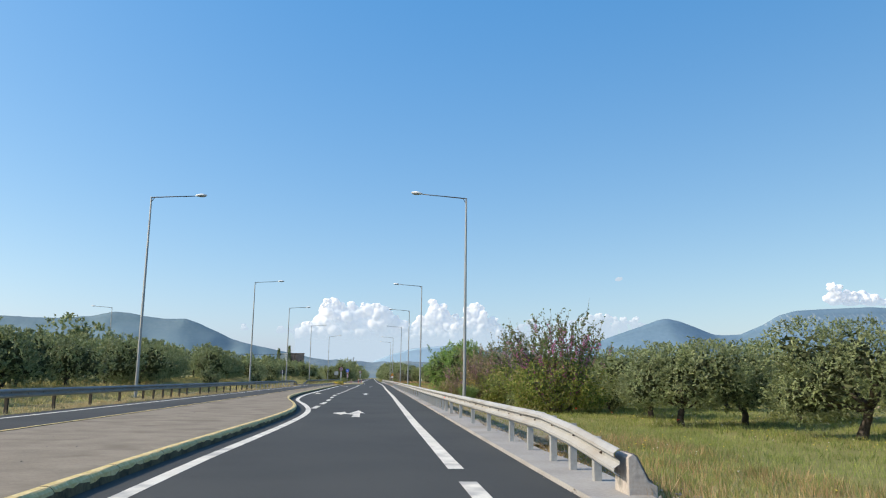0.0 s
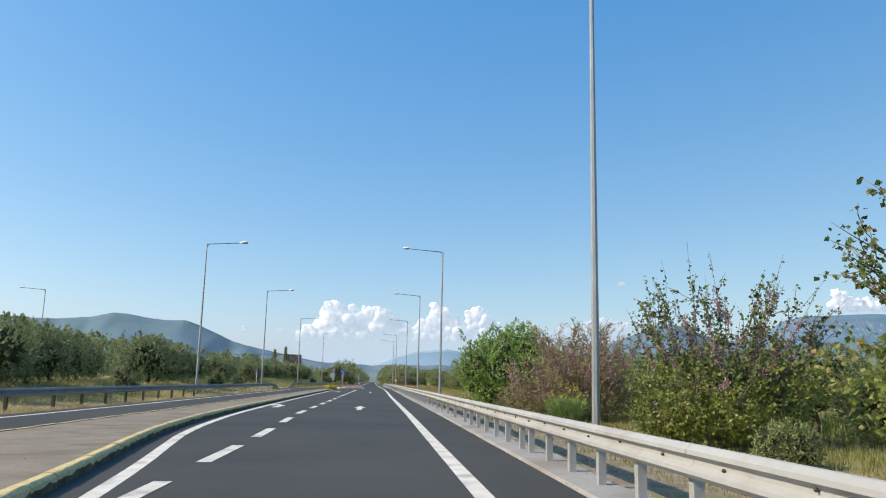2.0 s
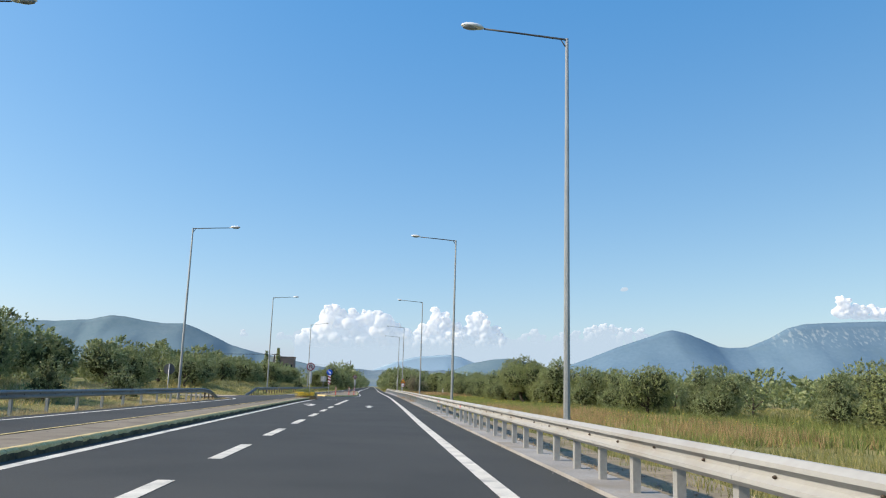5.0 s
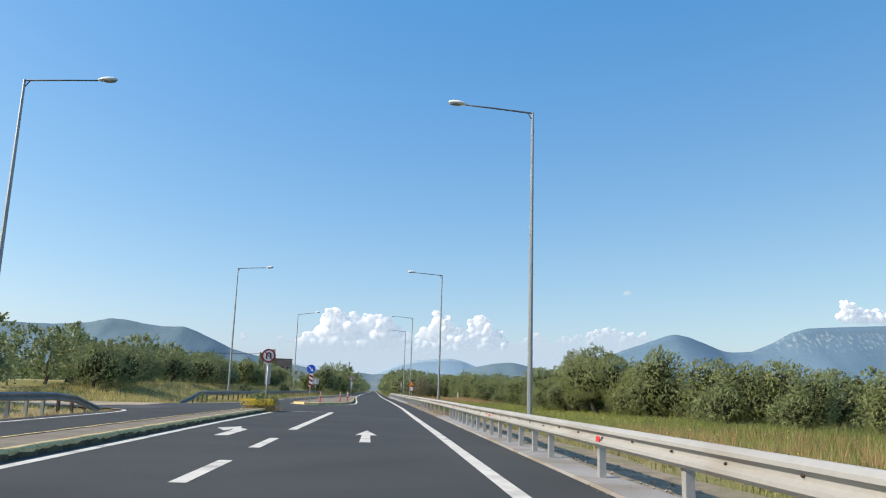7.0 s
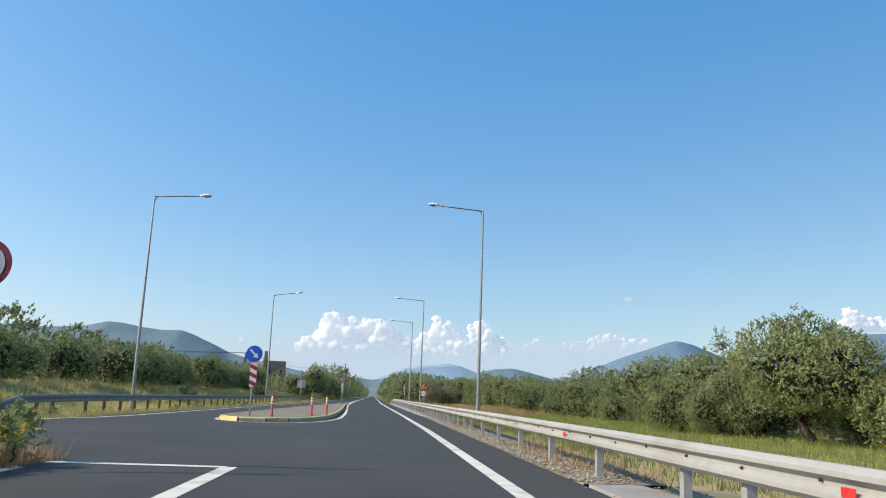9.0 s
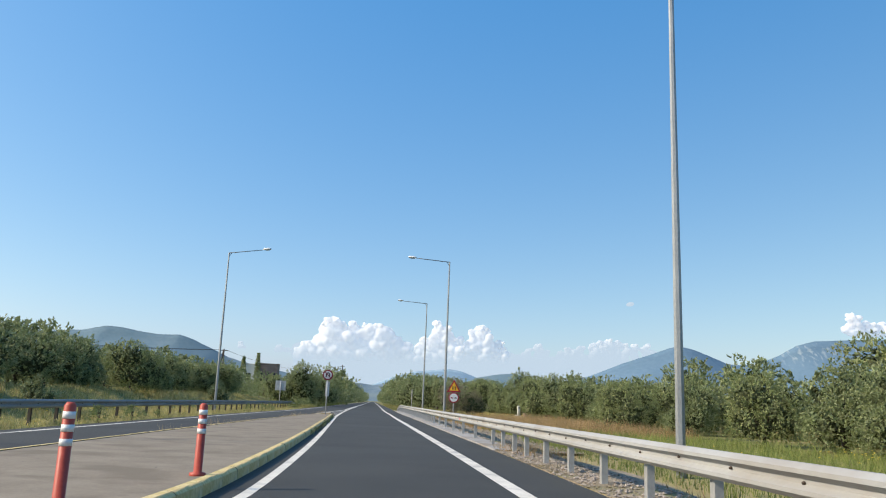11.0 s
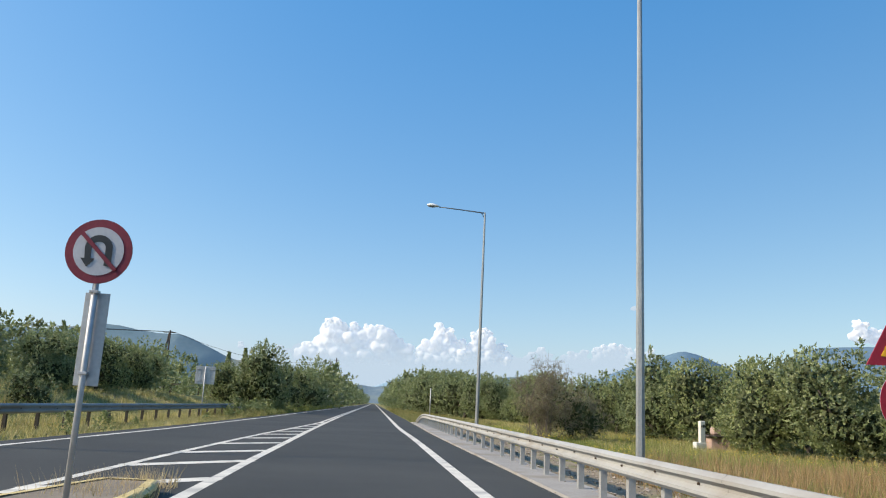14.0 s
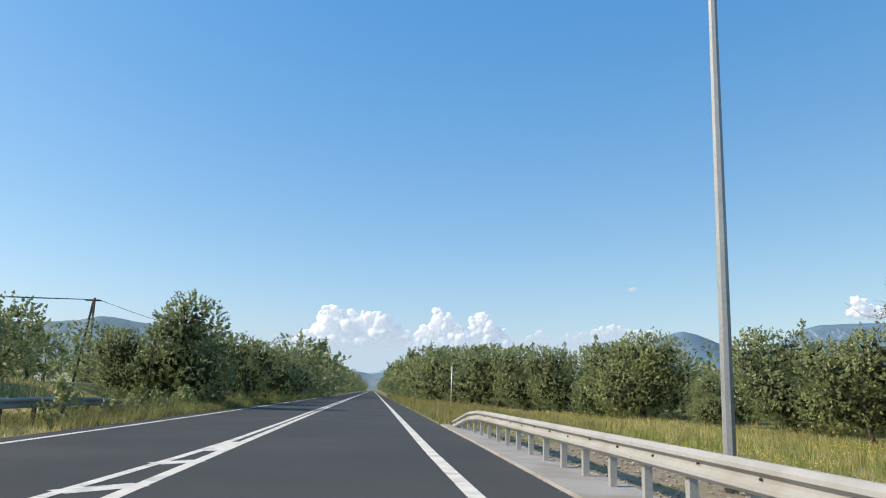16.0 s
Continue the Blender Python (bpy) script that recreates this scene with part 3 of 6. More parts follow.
def kerb_mesh(seed, painted):
    """A kerbstone with a rounded outer edge; yellow paint covers the top and runs down the face to a ragged border."""
    rg = np.random.default_rng(seed)
    n, v, f, mats_ = 7, [], [], []
    for x in np.linspace(-0.498, 0.498, n):
        low = -0.15 if painted else 0.1 + 0.055 * rg.random()
        worn = 0.012 * rg.random()
        v += [(x, y, z) for y, z in ((-0.078, -0.21), (-0.078 + 0.004 * rg.random(), low), (-0.074 + worn * 0.5, 0.17), (-0.05 + worn, 0.2 - worn * 0.6), (-0.02, 0.21 - 0.004 * rg.random()), (0.075, 0.21), (0.075, -0.21))]
    for i in range(n - 1):
        for k in range(6):
            f.append((7 * i + k, 7 * i + 7 + k, 7 * i + 8 + k, 7 * i + k + 1))
            mats_.append(1 if 1 <= k <= 4 else 0)
    f += [tuple(range(7)), tuple(range(7 * n - 1, 7 * n - 8, -1))]
    me = mesh_of("kerbstone", v, f)
    me.materials.append(M_KERB)
    me.materials.append(M_KERB_YELLOW)
    for poly, k in zip(me.polygons, mats_ + [0, 0]):
        poly.material_index = k
    return me


kerb_meshes = [kerb_mesh(s_, False) for s_ in range(6)]
painted_meshes = [kerb_mesh(s_ + 10, True) for s_ in range(3)]


def island(name, right_pts, left_pts, label, painted=0.0):
    """right_pts and left_pts run the same way; the kerb follows both and meets at the ends."""
    root = thing(name, label=label, category="traffic island", kind="structure")
    ring = list(right_pts) + list(reversed(left_pts))
    v = [(x, y, KERB_H - 0.015) for x, y in ring]
    bm = bmesh.new()
    face = bm.faces.new([bm.verts.new(q) for q in v])
    bmesh.ops.triangulate(bm, faces=[face])
    if sum(f.normal.z for f in bm.faces) < 0:
        bmesh.ops.reverse_faces(bm, faces=bm.faces)
    part("paving", bm, M_PAVING, root, "grey-brown concrete paving")
    p = polyline(ring + [ring[0]], 1.0)
    for i, (a, b) in enumerate(zip(p, p[1:])):
        c, d = (a + b) / 2, b - a
        o = obj("kerbstone", painted_meshes[i % 3] if c[1] < painted else kerb_meshes[i * 5 % 6], None, root)
        o.matrix_basis = pose(c[0], c[1], KERB_H - 0.21 + 0.003 * math.sin(c[1] * 3.1), 0, 0, math.degrees(math.atan2(d[1], d[0])))
        o.scale = (np.linalg.norm(d) / 1.0, 1, 1)
    return root


KERB_R1 = round_corners([(-2.85, 6), (-2.85, 28.4), (-2.68, 34), (-2.45, 40), (-2.42, 46), (-2.75, 50.5), (-3.35, 55), (-3.95, 59), (-4.4, 63), (-4.75, 69), (-4.95, 78), (-5.02, 95), (-5.1, 125), (-5.15, 138), (-4.95, 149.6)])
KERB_L1 = [(-6.95, 6), (-6.9, 30), (-6.7, 45), (-6.5, 70), (-6.4, 100), (-6.2, 130), (-6.0, 142), (-5.75, 149.4)]
island("island_near", KERB_R1, KERB_L1, "raised concrete traffic island with yellow-topped mossy kerb")
KERB_R2 = round_corners([(-4.8, 169.2), (-3.2, 169.5), (-2.3, 171.8), (-1.82, 175.8), (-1.75, 182), (-1.88, 192), (-2.25, 207), (-2.5, 217), (-2.72, 221.6)])
KERB_L2 = round_corners([(-5.75, 170.4), (-5.85, 174), (-5.55, 186), (-5.0, 200), (-4.5, 211), (-4.0, 219), (-3.4, 222.0)])
island("island_far", KERB_R2, KERB_L2, "long tapering concrete island with yellow-painted kerb", 196)

# ---- guardrails ----
W_BEAM = [(0.0, 0.155), (0.03, 0.15), (0.082, 0.105), (0.082, 0.065), (0.012, 0.02), (0.012, -0.02), (0.082, -0.065), (0.082, -0.105), (0.03, -0.15), (0.0, -0.155)]
BEAM_RING = [(-u, v) for u, v in W_BEAM] + [(-u + 0.006, v * 0.985) for u, v in reversed(W_BEAM)]


def guardrail(name, path_x, y0, y1, heights, posts, mats, face, label, group="guardrails along the road", bolts=True):
    """face: +1 when the beam looks towards -x, -1 towards +x."""
    beam_mat, post_mat = mats
    root = thing(name, (path_x(y0), y0, 0), 0, label, "guardrail", group)
    ring = BEAM_RING if face > 0 else [(-u, v) for u, v in BEAM_RING][::-1]
    edge = list(np.arange(y0, y1, 4.0)) + [y1]
    for a, b in zip(edge, edge[1:]):
        ys_ = [a, (a + b) / 2, b + (0.12 if b < y1 else 0)]
        lap = 0.004 if int(a) % 8 < 4 else 0.0
        pts = [(path_x(y) - path_x(y0) - face * lap, y - y0, along(heights, y) - 0.155) for y in ys_]
        beam = obj("beam", sweep("beam", ring, pts), beam_mat, root)
        if bolts:
            for i, y in enumerate(np.arange(a + 0.7, b, 1.33)):
                z = along(heights, y) - 0.155 + (0.0, 0.018, -0.012)[i % 3]
                obj("bolt", bolt_mesh, M_BOLT, beam, pose(path_x(y) - path_x(y0) - face * 0.02, y - y0, z, 0, -90 * face, 0))
    for y in posts:
        h = along(heights, y) - 0.04
        obj("post", post_mesh(h), post_mat, root, pose(path_x(y) - path_x(y0) + face * 0.085, y - y0, 0, 0, 0, 0))
    return root


post_cache = {}


def post_mesh(h):
    """A C-shaped steel post, sunk into the ground."""
    key = round(h, 2)
    if key not in post_cache:
        ring = [(-0.05, -0.06), (0.05, -0.06), (0.05, -0.035), (-0.042, -0.035), (-0.042, 0.035), (0.05, 0.035), (0.05, 0.06), (-0.05, 0.06)]
        v = [(x, y, z) for z in (-0.5, key) for x, y in ring]
        n = len(ring)
        f = [(k, (k + 1) % n, n + (k + 1) % n, n + k) for k in range(n)] + [tuple(range(n, 2 * n))]
        post_cache[key] = mesh_of("post", v, f)
    return post_cache[key]


bolt_v, bolt_f = tube_data([(0, 0, 0), (0, 0, 0.018), (0, 0, 0.026)], [0.016, 0.016, 0.009], 6)
bolt_mesh = mesh_of("bolt", bolt_v, bolt_f)


def spaced(*runs):
    out = []
    for a, b, s in runs:
        out += list(np.arange(a, b, s))
    return out


R_HEIGHT = [(26.62, 0.53), (29.9, 0.77), (264.3, 0.77), (266, 0.74), (271, 0.2)]
guardrail("guardrail", right_x, 26.62, 270.8, R_HEIGHT,
          spaced((27.9, 30.9, 1.25), (32.3, 35, 2.0), (37.6, 48, 3.25), (49.3, 58.5, 1.5), (59.2, 69.5, 1.68), (72.6, 89, 3.05), (90.8, 113.6, 1.42), (115.9, 123, 3.25), (125.8, 148.2, 1.56), (151.2, 165.4, 3.37), (167.7, 186.4, 2.05),
                 (187.7, 192, 1.75), (195.2, 210.5, 3.62), (213.5, 218, 2.0), (219.2, 231.5, 1.36), (233.1, 238, 1.95), (239.2, 246.5, 2.15), (247.7, 270.2, 1.4)),
          (M_RAIL, M_POST), 1, "long pale galvanised guardrail with steel posts beside the lane")
guardrail("guardrail", lambda y: -12.1 + 0.002 * (y - 60), -20.0, 147.0, [(-20, 0.72), (141.0, 0.74), (143.5, 0.7), (147, 0.06)],
          spaced((-18, 60, 4.0), (62, 74, 2.0), (76, 136, 3.0), (137, 146, 1.4)), (M_RAIL_GREY, M_POST_DARK), -1, "dull grey guardrail across the road, its end sloping down")
guardrail("guardrail", lambda y: along([(163, -12.6), (166, -12.2), (200, -11.6), (228, -11.1), (276, -10.2)], y), 163.6, 275.5, [(163.6, 0.06), (167.5, 0.7), (170, 0.75), (271, 0.75), (275.5, 0.45)],
          spaced((165, 172, 1.4), (174, 275, 2.2)), (M_RAIL_GREY, M_POST_DARK), -1, "dull grey guardrail across the road beyond the side road")

# the broken concrete end block of the right rail
block = thing("end_block", (3.38, 26.6, -0.02), 0, "chipped concrete end block of the guardrail", "concrete block")
bm = bmesh.new()
outline = [(0.0, -0.3), (0.0, 0.5), (0.06, 0.54), (0.13, 0.5), (0.29, 0.2), (0.41, 0.14), (0.41, -0.3)]
va = [bm.verts.new((x, 0.0, z)) for x, z in outline]
vb = [bm.verts.new((x, 0.55, z)) for x, z in outline]
bm.faces.new(va)
bm.faces.new(list(reversed(vb)))
for i in range(len(va)):
    bm.faces.new((va[i], vb[i], vb[(i + 1) % len(va)], va[(i + 1) % len(va)]))
bmesh.ops.recalc_face_normals(bm, faces=bm.faces)
bmesh.ops.bevel(bm, geom=bm.edges[:], offset=0.016, segments=1, affect="EDGES")
part("block", bm, M_BLOCK, block)
bm = bmesh.new()
bmesh.ops.create_grid(bm, x_segments=14, y_segments=8, size=0.5)
for v in bm.verts:
    u, s = v.co.x + 0.5, v.co.y + 0.5
    x = 0.075 + 0.25 * u
    z = along([(0.06, 0.54), (0.13, 0.5), (0.29, 0.2), (0.41, 0.14)], x)
    v.co = Vector((x + 0.015, 0.02 + 0.5 * s, z + 0.012 + 0.03 * noise.noise((u * 6, s * 5, 1))))
bmesh.ops.solidify(bm, geom=bm.faces[:], thickness=0.05)
part("broken_edge", bm, M_BROKEN, block, "dark crumbling broken edge")

block.scale = (0.88, 0.9, 0.92)

# red reflectors on the beam
bm = box(0, 0, 0, 0.012, 0.17, 0.075, 0.004)
refl = bpy.data.meshes.new("reflector")
bm.to_mesh(refl)
bm.free()
for y in (48.3, 112.3, 122.0, 133.0, 144.2, 152.8, 198.6):
    o = obj("reflector", refl, M_RED, None, pose(right_x(y) - 0.087, y, 0.585, 0, 0, 0))
    tagged(o, "small red reflector fixed on the guardrail beam", "reflector", "reflectors on the guardrail")

# ---- street lamps ----


def make_lamp(height=11.9, reach=3.0, rise=0.15):
    """Octagonal tapered pole with a thin arm towards +x and a flat oval head."""
    root = thing("street_lamp", label="tall tapered galvanised street lamp with a single arm", category="street lamp", group="street lamps along the road")
    v, f = tube_data([(0, 0, -0.4), (0, 0, 0.35), (0, 0, 6), (0, 0, height)], [0.105, 0.1, 0.078, 0.05], 8)
    obj("pole", mesh_of("pole", v, f), M_LAMP_POLE, root)
    bm = box(0, 0, 0.16, 0.36, 0.36, 0.03, 0.006)
    part("base_plate", bm, M_LAMP_POLE, root)
    obj("arm", tubes("arm", [([(0, 0, height - 0.12), (0.05, 0, height - 0.03), (reach * 0.5, 0, height + rise * 0.48), (reach - 0.45, 0, height + rise * 0.9)], [0.036, 0.034, 0.03, 0.028]),
                             ([(0.02, 0, height - 0.3), (0.22, 0, height + 0.0)], [0.018, 0.018])], 6), M_LAMP_ARM, root)
    bm = bmesh.new()
    bmesh.ops.create_uvsphere(bm, u_segments=14, v_segments=8, radius=1.0)
    for q in bm.verts:
        q.co = Vector((q.co.x * 0.36, q.co.y * 0.16, q.co.z * (0.12 if q.co.z > 0 else 0.05)))
    head = part("housing", bm, M_LAMP_HEAD, root, "pale oval lamp housing", pose(reach - 0.1, 0, height + rise + 0.03, 0, -5, 0), True)
    bm = bmesh.new()
    bmesh.ops.create_uvsphere(bm, u_segments=12, v_segments=6, radius=1.0)
    for q in bm.verts:
        q.co = Vector((q.co.x * 0.24, q.co.y * 0.12, q.co.z * 0.055))
    part("bowl", bm, M_LENS, head, "grey glass bowl", pose(0.08, 0, -0.045, 0, 0, 0), True)
    return root


lamp = make_lamp()
lamp.matrix_basis = pose(-13.15, 63.9, -0.1)
for x, y in ((-13.25, 105.7), (-12.85, 138.2), (-13.0, 183.3), (-11.7, 227.5)):
    post = copy_thing(lamp, pose(x, y, -0.1))
    post.scale = (1, 1, 1.02 if y > 160 else 1.0)
    if y > 220:
        for child in post.children:
            if child.name.startswith(("arm", "housing")):
                child.matrix_basis = pose(0, 0, 11.9, 0, -4.5, 0) @ Matrix.Translation((0, 0, -11.9)) @ child.matrix_basis
for x, y in ((5.55, 61.35), (5.68, 105.4), (5.77, 138.35), (6.12, 182.5), (5.47, 226.6), (5.42, 251.8)):
    post = copy_thing(lamp, pose(x, y, -0.1, 0, 0, 180))
    post.scale = (1, 1, (1.012 if y > 240 else 1.024) if y > 160 else 1.0)
far_lamp = copy_thing(lamp, pose(-42, 146, 0.0, 0, 0, 180))
tagged(far_lamp, "distant street lamp standing beyond the olive trees", "street lamp", "street lamps along the road")

# ---- signs ----


def disc(r, thick, m, n=36):
    bm = bmesh.new()
    bmesh.ops.create_cone(bm, cap_ends=True, segments=n, radius1=r, radius2=r, depth=thick, matrix=m)
    return bm


FRONT = pose(0, 0, 0, 90, 0, 0)     # local xy plane turned to face -y


def plate(pts, z0, thick=0.004):
    """A flat shape of (x, z) points facing -y, at depth y = z0."""
    bm = bmesh.new()
    a = [bm.verts.new((x, z0, z)) for x, z in pts]
    b = [bm.verts.new((x, z0 + thick, z)) for x, z in pts]
    bm.faces.new(a)
    bm.faces.new(list(reversed(b)))
    for i in range(len(a)):
        bm.faces.new((a[i], b[i], b[(i + 1) % len(a)], a[(i + 1) % len(a)]))
    bmesh.ops.recalc_face_normals(bm, faces=bm.faces)
    return bm


def sign_pole(root, h, r=0.032):
    v, f = tube_data([(0, 0, -0.3), (0, 0, h)], [r, r], 10)
    obj("pole", smooth(mesh_of("pole", v, f)), M_SIGN_BACK, root)


def ring_sign(root, z, r, inner, rim=None, face=None):
    back = part("plate", disc(r, 0.006, Matrix.Translation((0, -0.045, z)) @ FRONT), M_SIGN_BACK, root, "grey sign plate")
    part("rim", disc(r * 0.995, 0.006, Matrix.Translation((0, -0.051, z)) @ FRONT), rim or M_SIGN_RED, back, "red rim")
    part("face", disc(inner, 0.006, Matrix.Translation((0, -0.056, z)) @ FRONT), face or M_SIGN_WHITE, back, "white face")
    return back


def no_u_turn(x, y, z0, z, label):
    root = thing("no_u_turn_sign", (x, y, z0), 0, label, "road sign", "no u-turn signs on the islands")
    sign_pole(root, z - z0 + 0.1)
    h = z - z0
    back = ring_sign(root, h, 0.34, 0.255, M_RIM_RED, M_FACE_GREY)
    arc = [(0.085 * math.cos(a), h + 0.03 + 0.085 * math.sin(a)) for a in np.linspace(0, math.pi, 14)]
    out = [(0.14, h - 0.16), (0.14, h + 0.03)] + [(0.14 * math.cos(a), h + 0.03 + 0.14 * math.sin(a)) for a in np.linspace(0.1, math.pi, 14)] + [(-0.13, h - 0.08), (-0.17, h - 0.08), (-0.1, h - 0.17), (-0.03, h - 0.08), (-0.07, h - 0.08), (-0.07, h + 0.03)]
    inn = [(0.07 * math.cos(a), h + 0.03 + 0.07 * math.sin(a)) for a in np.linspace(math.pi, 0, 14)] + [(0.07, h - 0.15)]
    part("arrow", plate(out + inn, -0.066), M_SIGN_BLACK, back, "black u-turn arrow")
    c, s = math.cos(radians(-45)), math.sin(radians(-45))
    bar = [(c * u - s * v, h + s * u + c * v) for u, v in ((-0.27, -0.021), (0.27, -0.021), (0.27, 0.021), (-0.27, 0.021))]
    part("slash", plate(bar, -0.071), M_RIM_RED, back, "red diagonal bar")
    part("back_plate", box(0.02, 0.045, h - 0.9, 0.25, 0.012, 0.95, 0.004), M_SIGN_BACK, root, "bare grey back of a marker plate")
    for zz in (h - 0.42, h - 1.25):
        part("clamp", box(0, 0.0, zz, 0.09, 0.085, 0.03, 0.004), M_SIGN_BACK, root)
    return root


no_u_turn(-5.0, 149.45, KERB_H, 2.68, "round no u-turn sign with red rim among yellow weeds")
no_u_turn(-2.95, 219.0, KERB_H, 2.7, "round no u-turn sign with red rim at the island's tip")

keep = thing("direction_sign", (-4.62, 170.6, KERB_H), 0, "round blue arrow sign above a red and white striped plate", "road sign")
sign_pole(keep, 2.75)
part("plate", disc(0.33, 0.006, Matrix.Translation((0, -0.045, 2.45)) @ FRONT), M_SIGN_BACK, keep, "grey sign plate")
part("face", disc(0.328, 0.006, Matrix.Translation((0, -0.051, 2.45)) @ FRONT), M_SIGN_BLUE, keep, "blue face")
c, s = math.cos(radians(-45)), math.sin(radians(-45))
shape = [(-0.24, -0.035), (0.05, -0.035), (0.05, -0.12), (0.25, 0.0), (0.05, 0.12), (0.05, 0.035), (-0.24, 0.035)]
part("arrow", plate([(c * u - s * v, 2.45 + s * u + c * v) for u, v in shape], -0.062), M_SIGN_WHITE, keep, "white slanting arrow")
marker = part("marker_plate", box(0.02, -0.045, 1.62, 0.27, 0.012, 0.95, 0.003), M_SIGN_WHITE, keep, "white marker plate")
for k in range(3):
    z = 1.26 + 0.32 * k
    part("stripe", plate([(-0.115, z), (0.155, z - 0.13), (0.155, z + 0.03), (-0.115, z + 0.16)], -0.058), M_SIGN_RED, marker, "red stripe")

warn = thing("two_way_warning_sign", (5.3, 218.2, -0.1), 0, "two-way traffic triangle above a no-overtaking disc on one pole", "road sign")
sign_pole(warn, 2.6)
zc, side = 2.02, 0.92


def tri(s, z):
    h = s * math.sqrt(3) / 2
    return [(-s / 2, z), (s / 2, z), (0, z + h)]


tri_rim = part("triangle_rim", plate(tri(side, zc), -0.05, 0.012), M_SIGN_RED, warn, "red triangular rim")
part("triangle_face", plate(tri(0.62, zc + 0.09), -0.056), M_SIGN_YELLOW, tri_rim, "yellow face")
for x, up in ((-0.075, False), (0.075, True)):
    a = [(-0.03, 0), (0.03, 0), (0.03, 0.17), (0.062, 0.17), (0, 0.27), (-0.062, 0.17), (-0.03, 0.17)]
    a = a if up else [(u, 0.27 - v) for u, v in a]
    part("arrow", plate([(x + u, zc + 0.125 + v) for u, v in a], -0.062), M_SIGN_BLACK, tri_rim, "black arrow")
lower = ring_sign(warn, 1.66, 0.345, 0.265)
for x, m in ((-0.125, M_SIGN_RED), (0.125, M_SIGN_BLACK)):
    car = [(-0.07, -0.05), (-0.045, -0.05), (-0.045, -0.03), (0.045, -0.03), (0.045, -0.05), (0.07, -0.05), (0.075, 0.0), (0.05, 0.045), (-0.05, 0.045), (-0.075, 0.0)]
    part("car_symbol", plate([(x + u, 1.64 + v) for u, v in car], -0.066), m, lower)

# sign seen from behind, beyond the far guardrail
board = thing("sign_board", (-11.15, 263.0, -0.1), 0, "square sign board seen from its grey back", "road sign")
v, f = tube_data([(0, 0, -0.3), (0, 0, 3.2)], [0.04, 0.04], 10)
obj("pole", smooth(mesh_of("pole", v, f)), M_SIGN_BACK, board)
part("plate", box(0, 0.06, 2.65, 1.25, 0.02, 1.15, 0.006), M_SIGN_BACK, board)
for z in (2.25, 3.02):
    part("rail", box(0, 0.035, z, 1.2, 0.03, 0.05, 0.004), M_SIGN_BACK, board)
for x in (-0.3, 0.3):
    part("rib", box(x, 0.045, 2.65, 0.03, 0.02, 1.1, 0.003), M_SIGN_BACK, board)

back_disc = thing("round_sign", (-13.3, 137.0, -0.1), 0, "round sign seen from its dark back", "road sign")
sign_pole(back_disc, 2.4)
part("plate", disc(0.36, 0.008, Matrix.Translation((0, 0.045, 2.05)) @ FRONT), M_DARK_BACK, back_disc)

for x, y, w_, h_, z_ in ((-9.6, 368.0, 0.9, 0.9, 2.3), (-9.0, 372.0, 0.6, 0.6, 1.6), (-8.9, 430.0, 0.7, 1.2, 1.8)):
    far_sign = thing("road_sign", (x, y, -0.1), 0, "small pale road sign far along the verge", "road sign", "far road signs")
    sign_pole(far_sign, z_ + h_ / 2)
    part("plate", box(0, -0.04, z_, w_, 0.01, h_, 0.003), M_SIGN_WHITE, far_sign)

# flexible bollards
boll = thing("bollard", (-3.87, 171.5, KERB_H), 0, "slim red bollard with white bands on the island", "bollard", "bollards on the island")
v, f = tube_data([(0, 0, -0.03), (0, 0, 0.02), (0, 0, 0.03), (0, 0, 0.83), (0, 0, 0.86)], [0.1, 0.1, 0.052, 0.05, 0.03], 12)
obj("post", smooth(mesh_of("post", v, f)), M_ORANGE, boll)
for z in (0.49, 0.61, 0.72):
    v, f = tube_data([(0, 0, z), (0, 0, z + 0.06)], [0.0535, 0.0535], 12)
    obj("band", smooth(mesh_of("band", v, f)), M_SIGN_WHITE, boll, None, "white reflective band")
copy_thing(boll, pose(-2.5, 174.6, KERB_H))
copy_thing(boll, pose(-2.0, 177.6, KERB_H))

# thin post on the right verge
stake = thing("marker_pole", (6.95, 308.0, -0.1), 0, "thin grey marker pole standing in the grass", "pole")
v, f = tube_data([(0, 0, -0.3), (0, 0, 3.6)], [0.06, 0.055], 8)
obj("post", smooth(mesh_of("post", v, f)), M_SIGN_BACK, stake)

# milestone and old stone block
stone = thing("milestone", (14.6, 244.8, -0.12), 8, "white painted milestone post with worn dark marks", "milestone")
part("post", box(0, 0, 0.62, 0.26, 0.2, 1.5, 0.03), M_WALL_WHITE, stone)
part("foot", box(-0.1, 0.02, 0.2, 0.55, 0.3, 0.5, 0.04), M_WALL_WHITE, stone)
part("mark", disc(0.07, 0.006, Matrix.Translation((0.04, -0.102, 1.15)) @ FRONT, 14), M_SIGN_BLACK, stone, "dark worn mark")
part("mark", box(-0.06, -0.102, 1.15, 0.03, 0.006, 0.13), M_SIGN_BLACK, stone, "dark worn mark")
slab_thing = thing("stone_block", (15.7, 245.6, -0.12), -5, "weathered pinkish stone block with a flat slab on top", "stone block")
part("block", box(0, 0, 0.3, 0.9, 0.7, 0.75, 0.05), M_STONE, slab_thing)
part("slab", box(0, 0, 0.72, 1.15, 0.9, 0.09, 0.03), M_WOOD, slab_thing, "dark top slab")
part("cap", box(-0.1, 0, 0.95, 0.42, 0.4, 0.38, 0.08), M_STONE, slab_thing)

# ---- power poles and cables ----
apole = thing("power_pole", (-30.5, 327.0, -0.1), 0, "dark wooden double power pole rising above the trees", "power pole", "power poles")
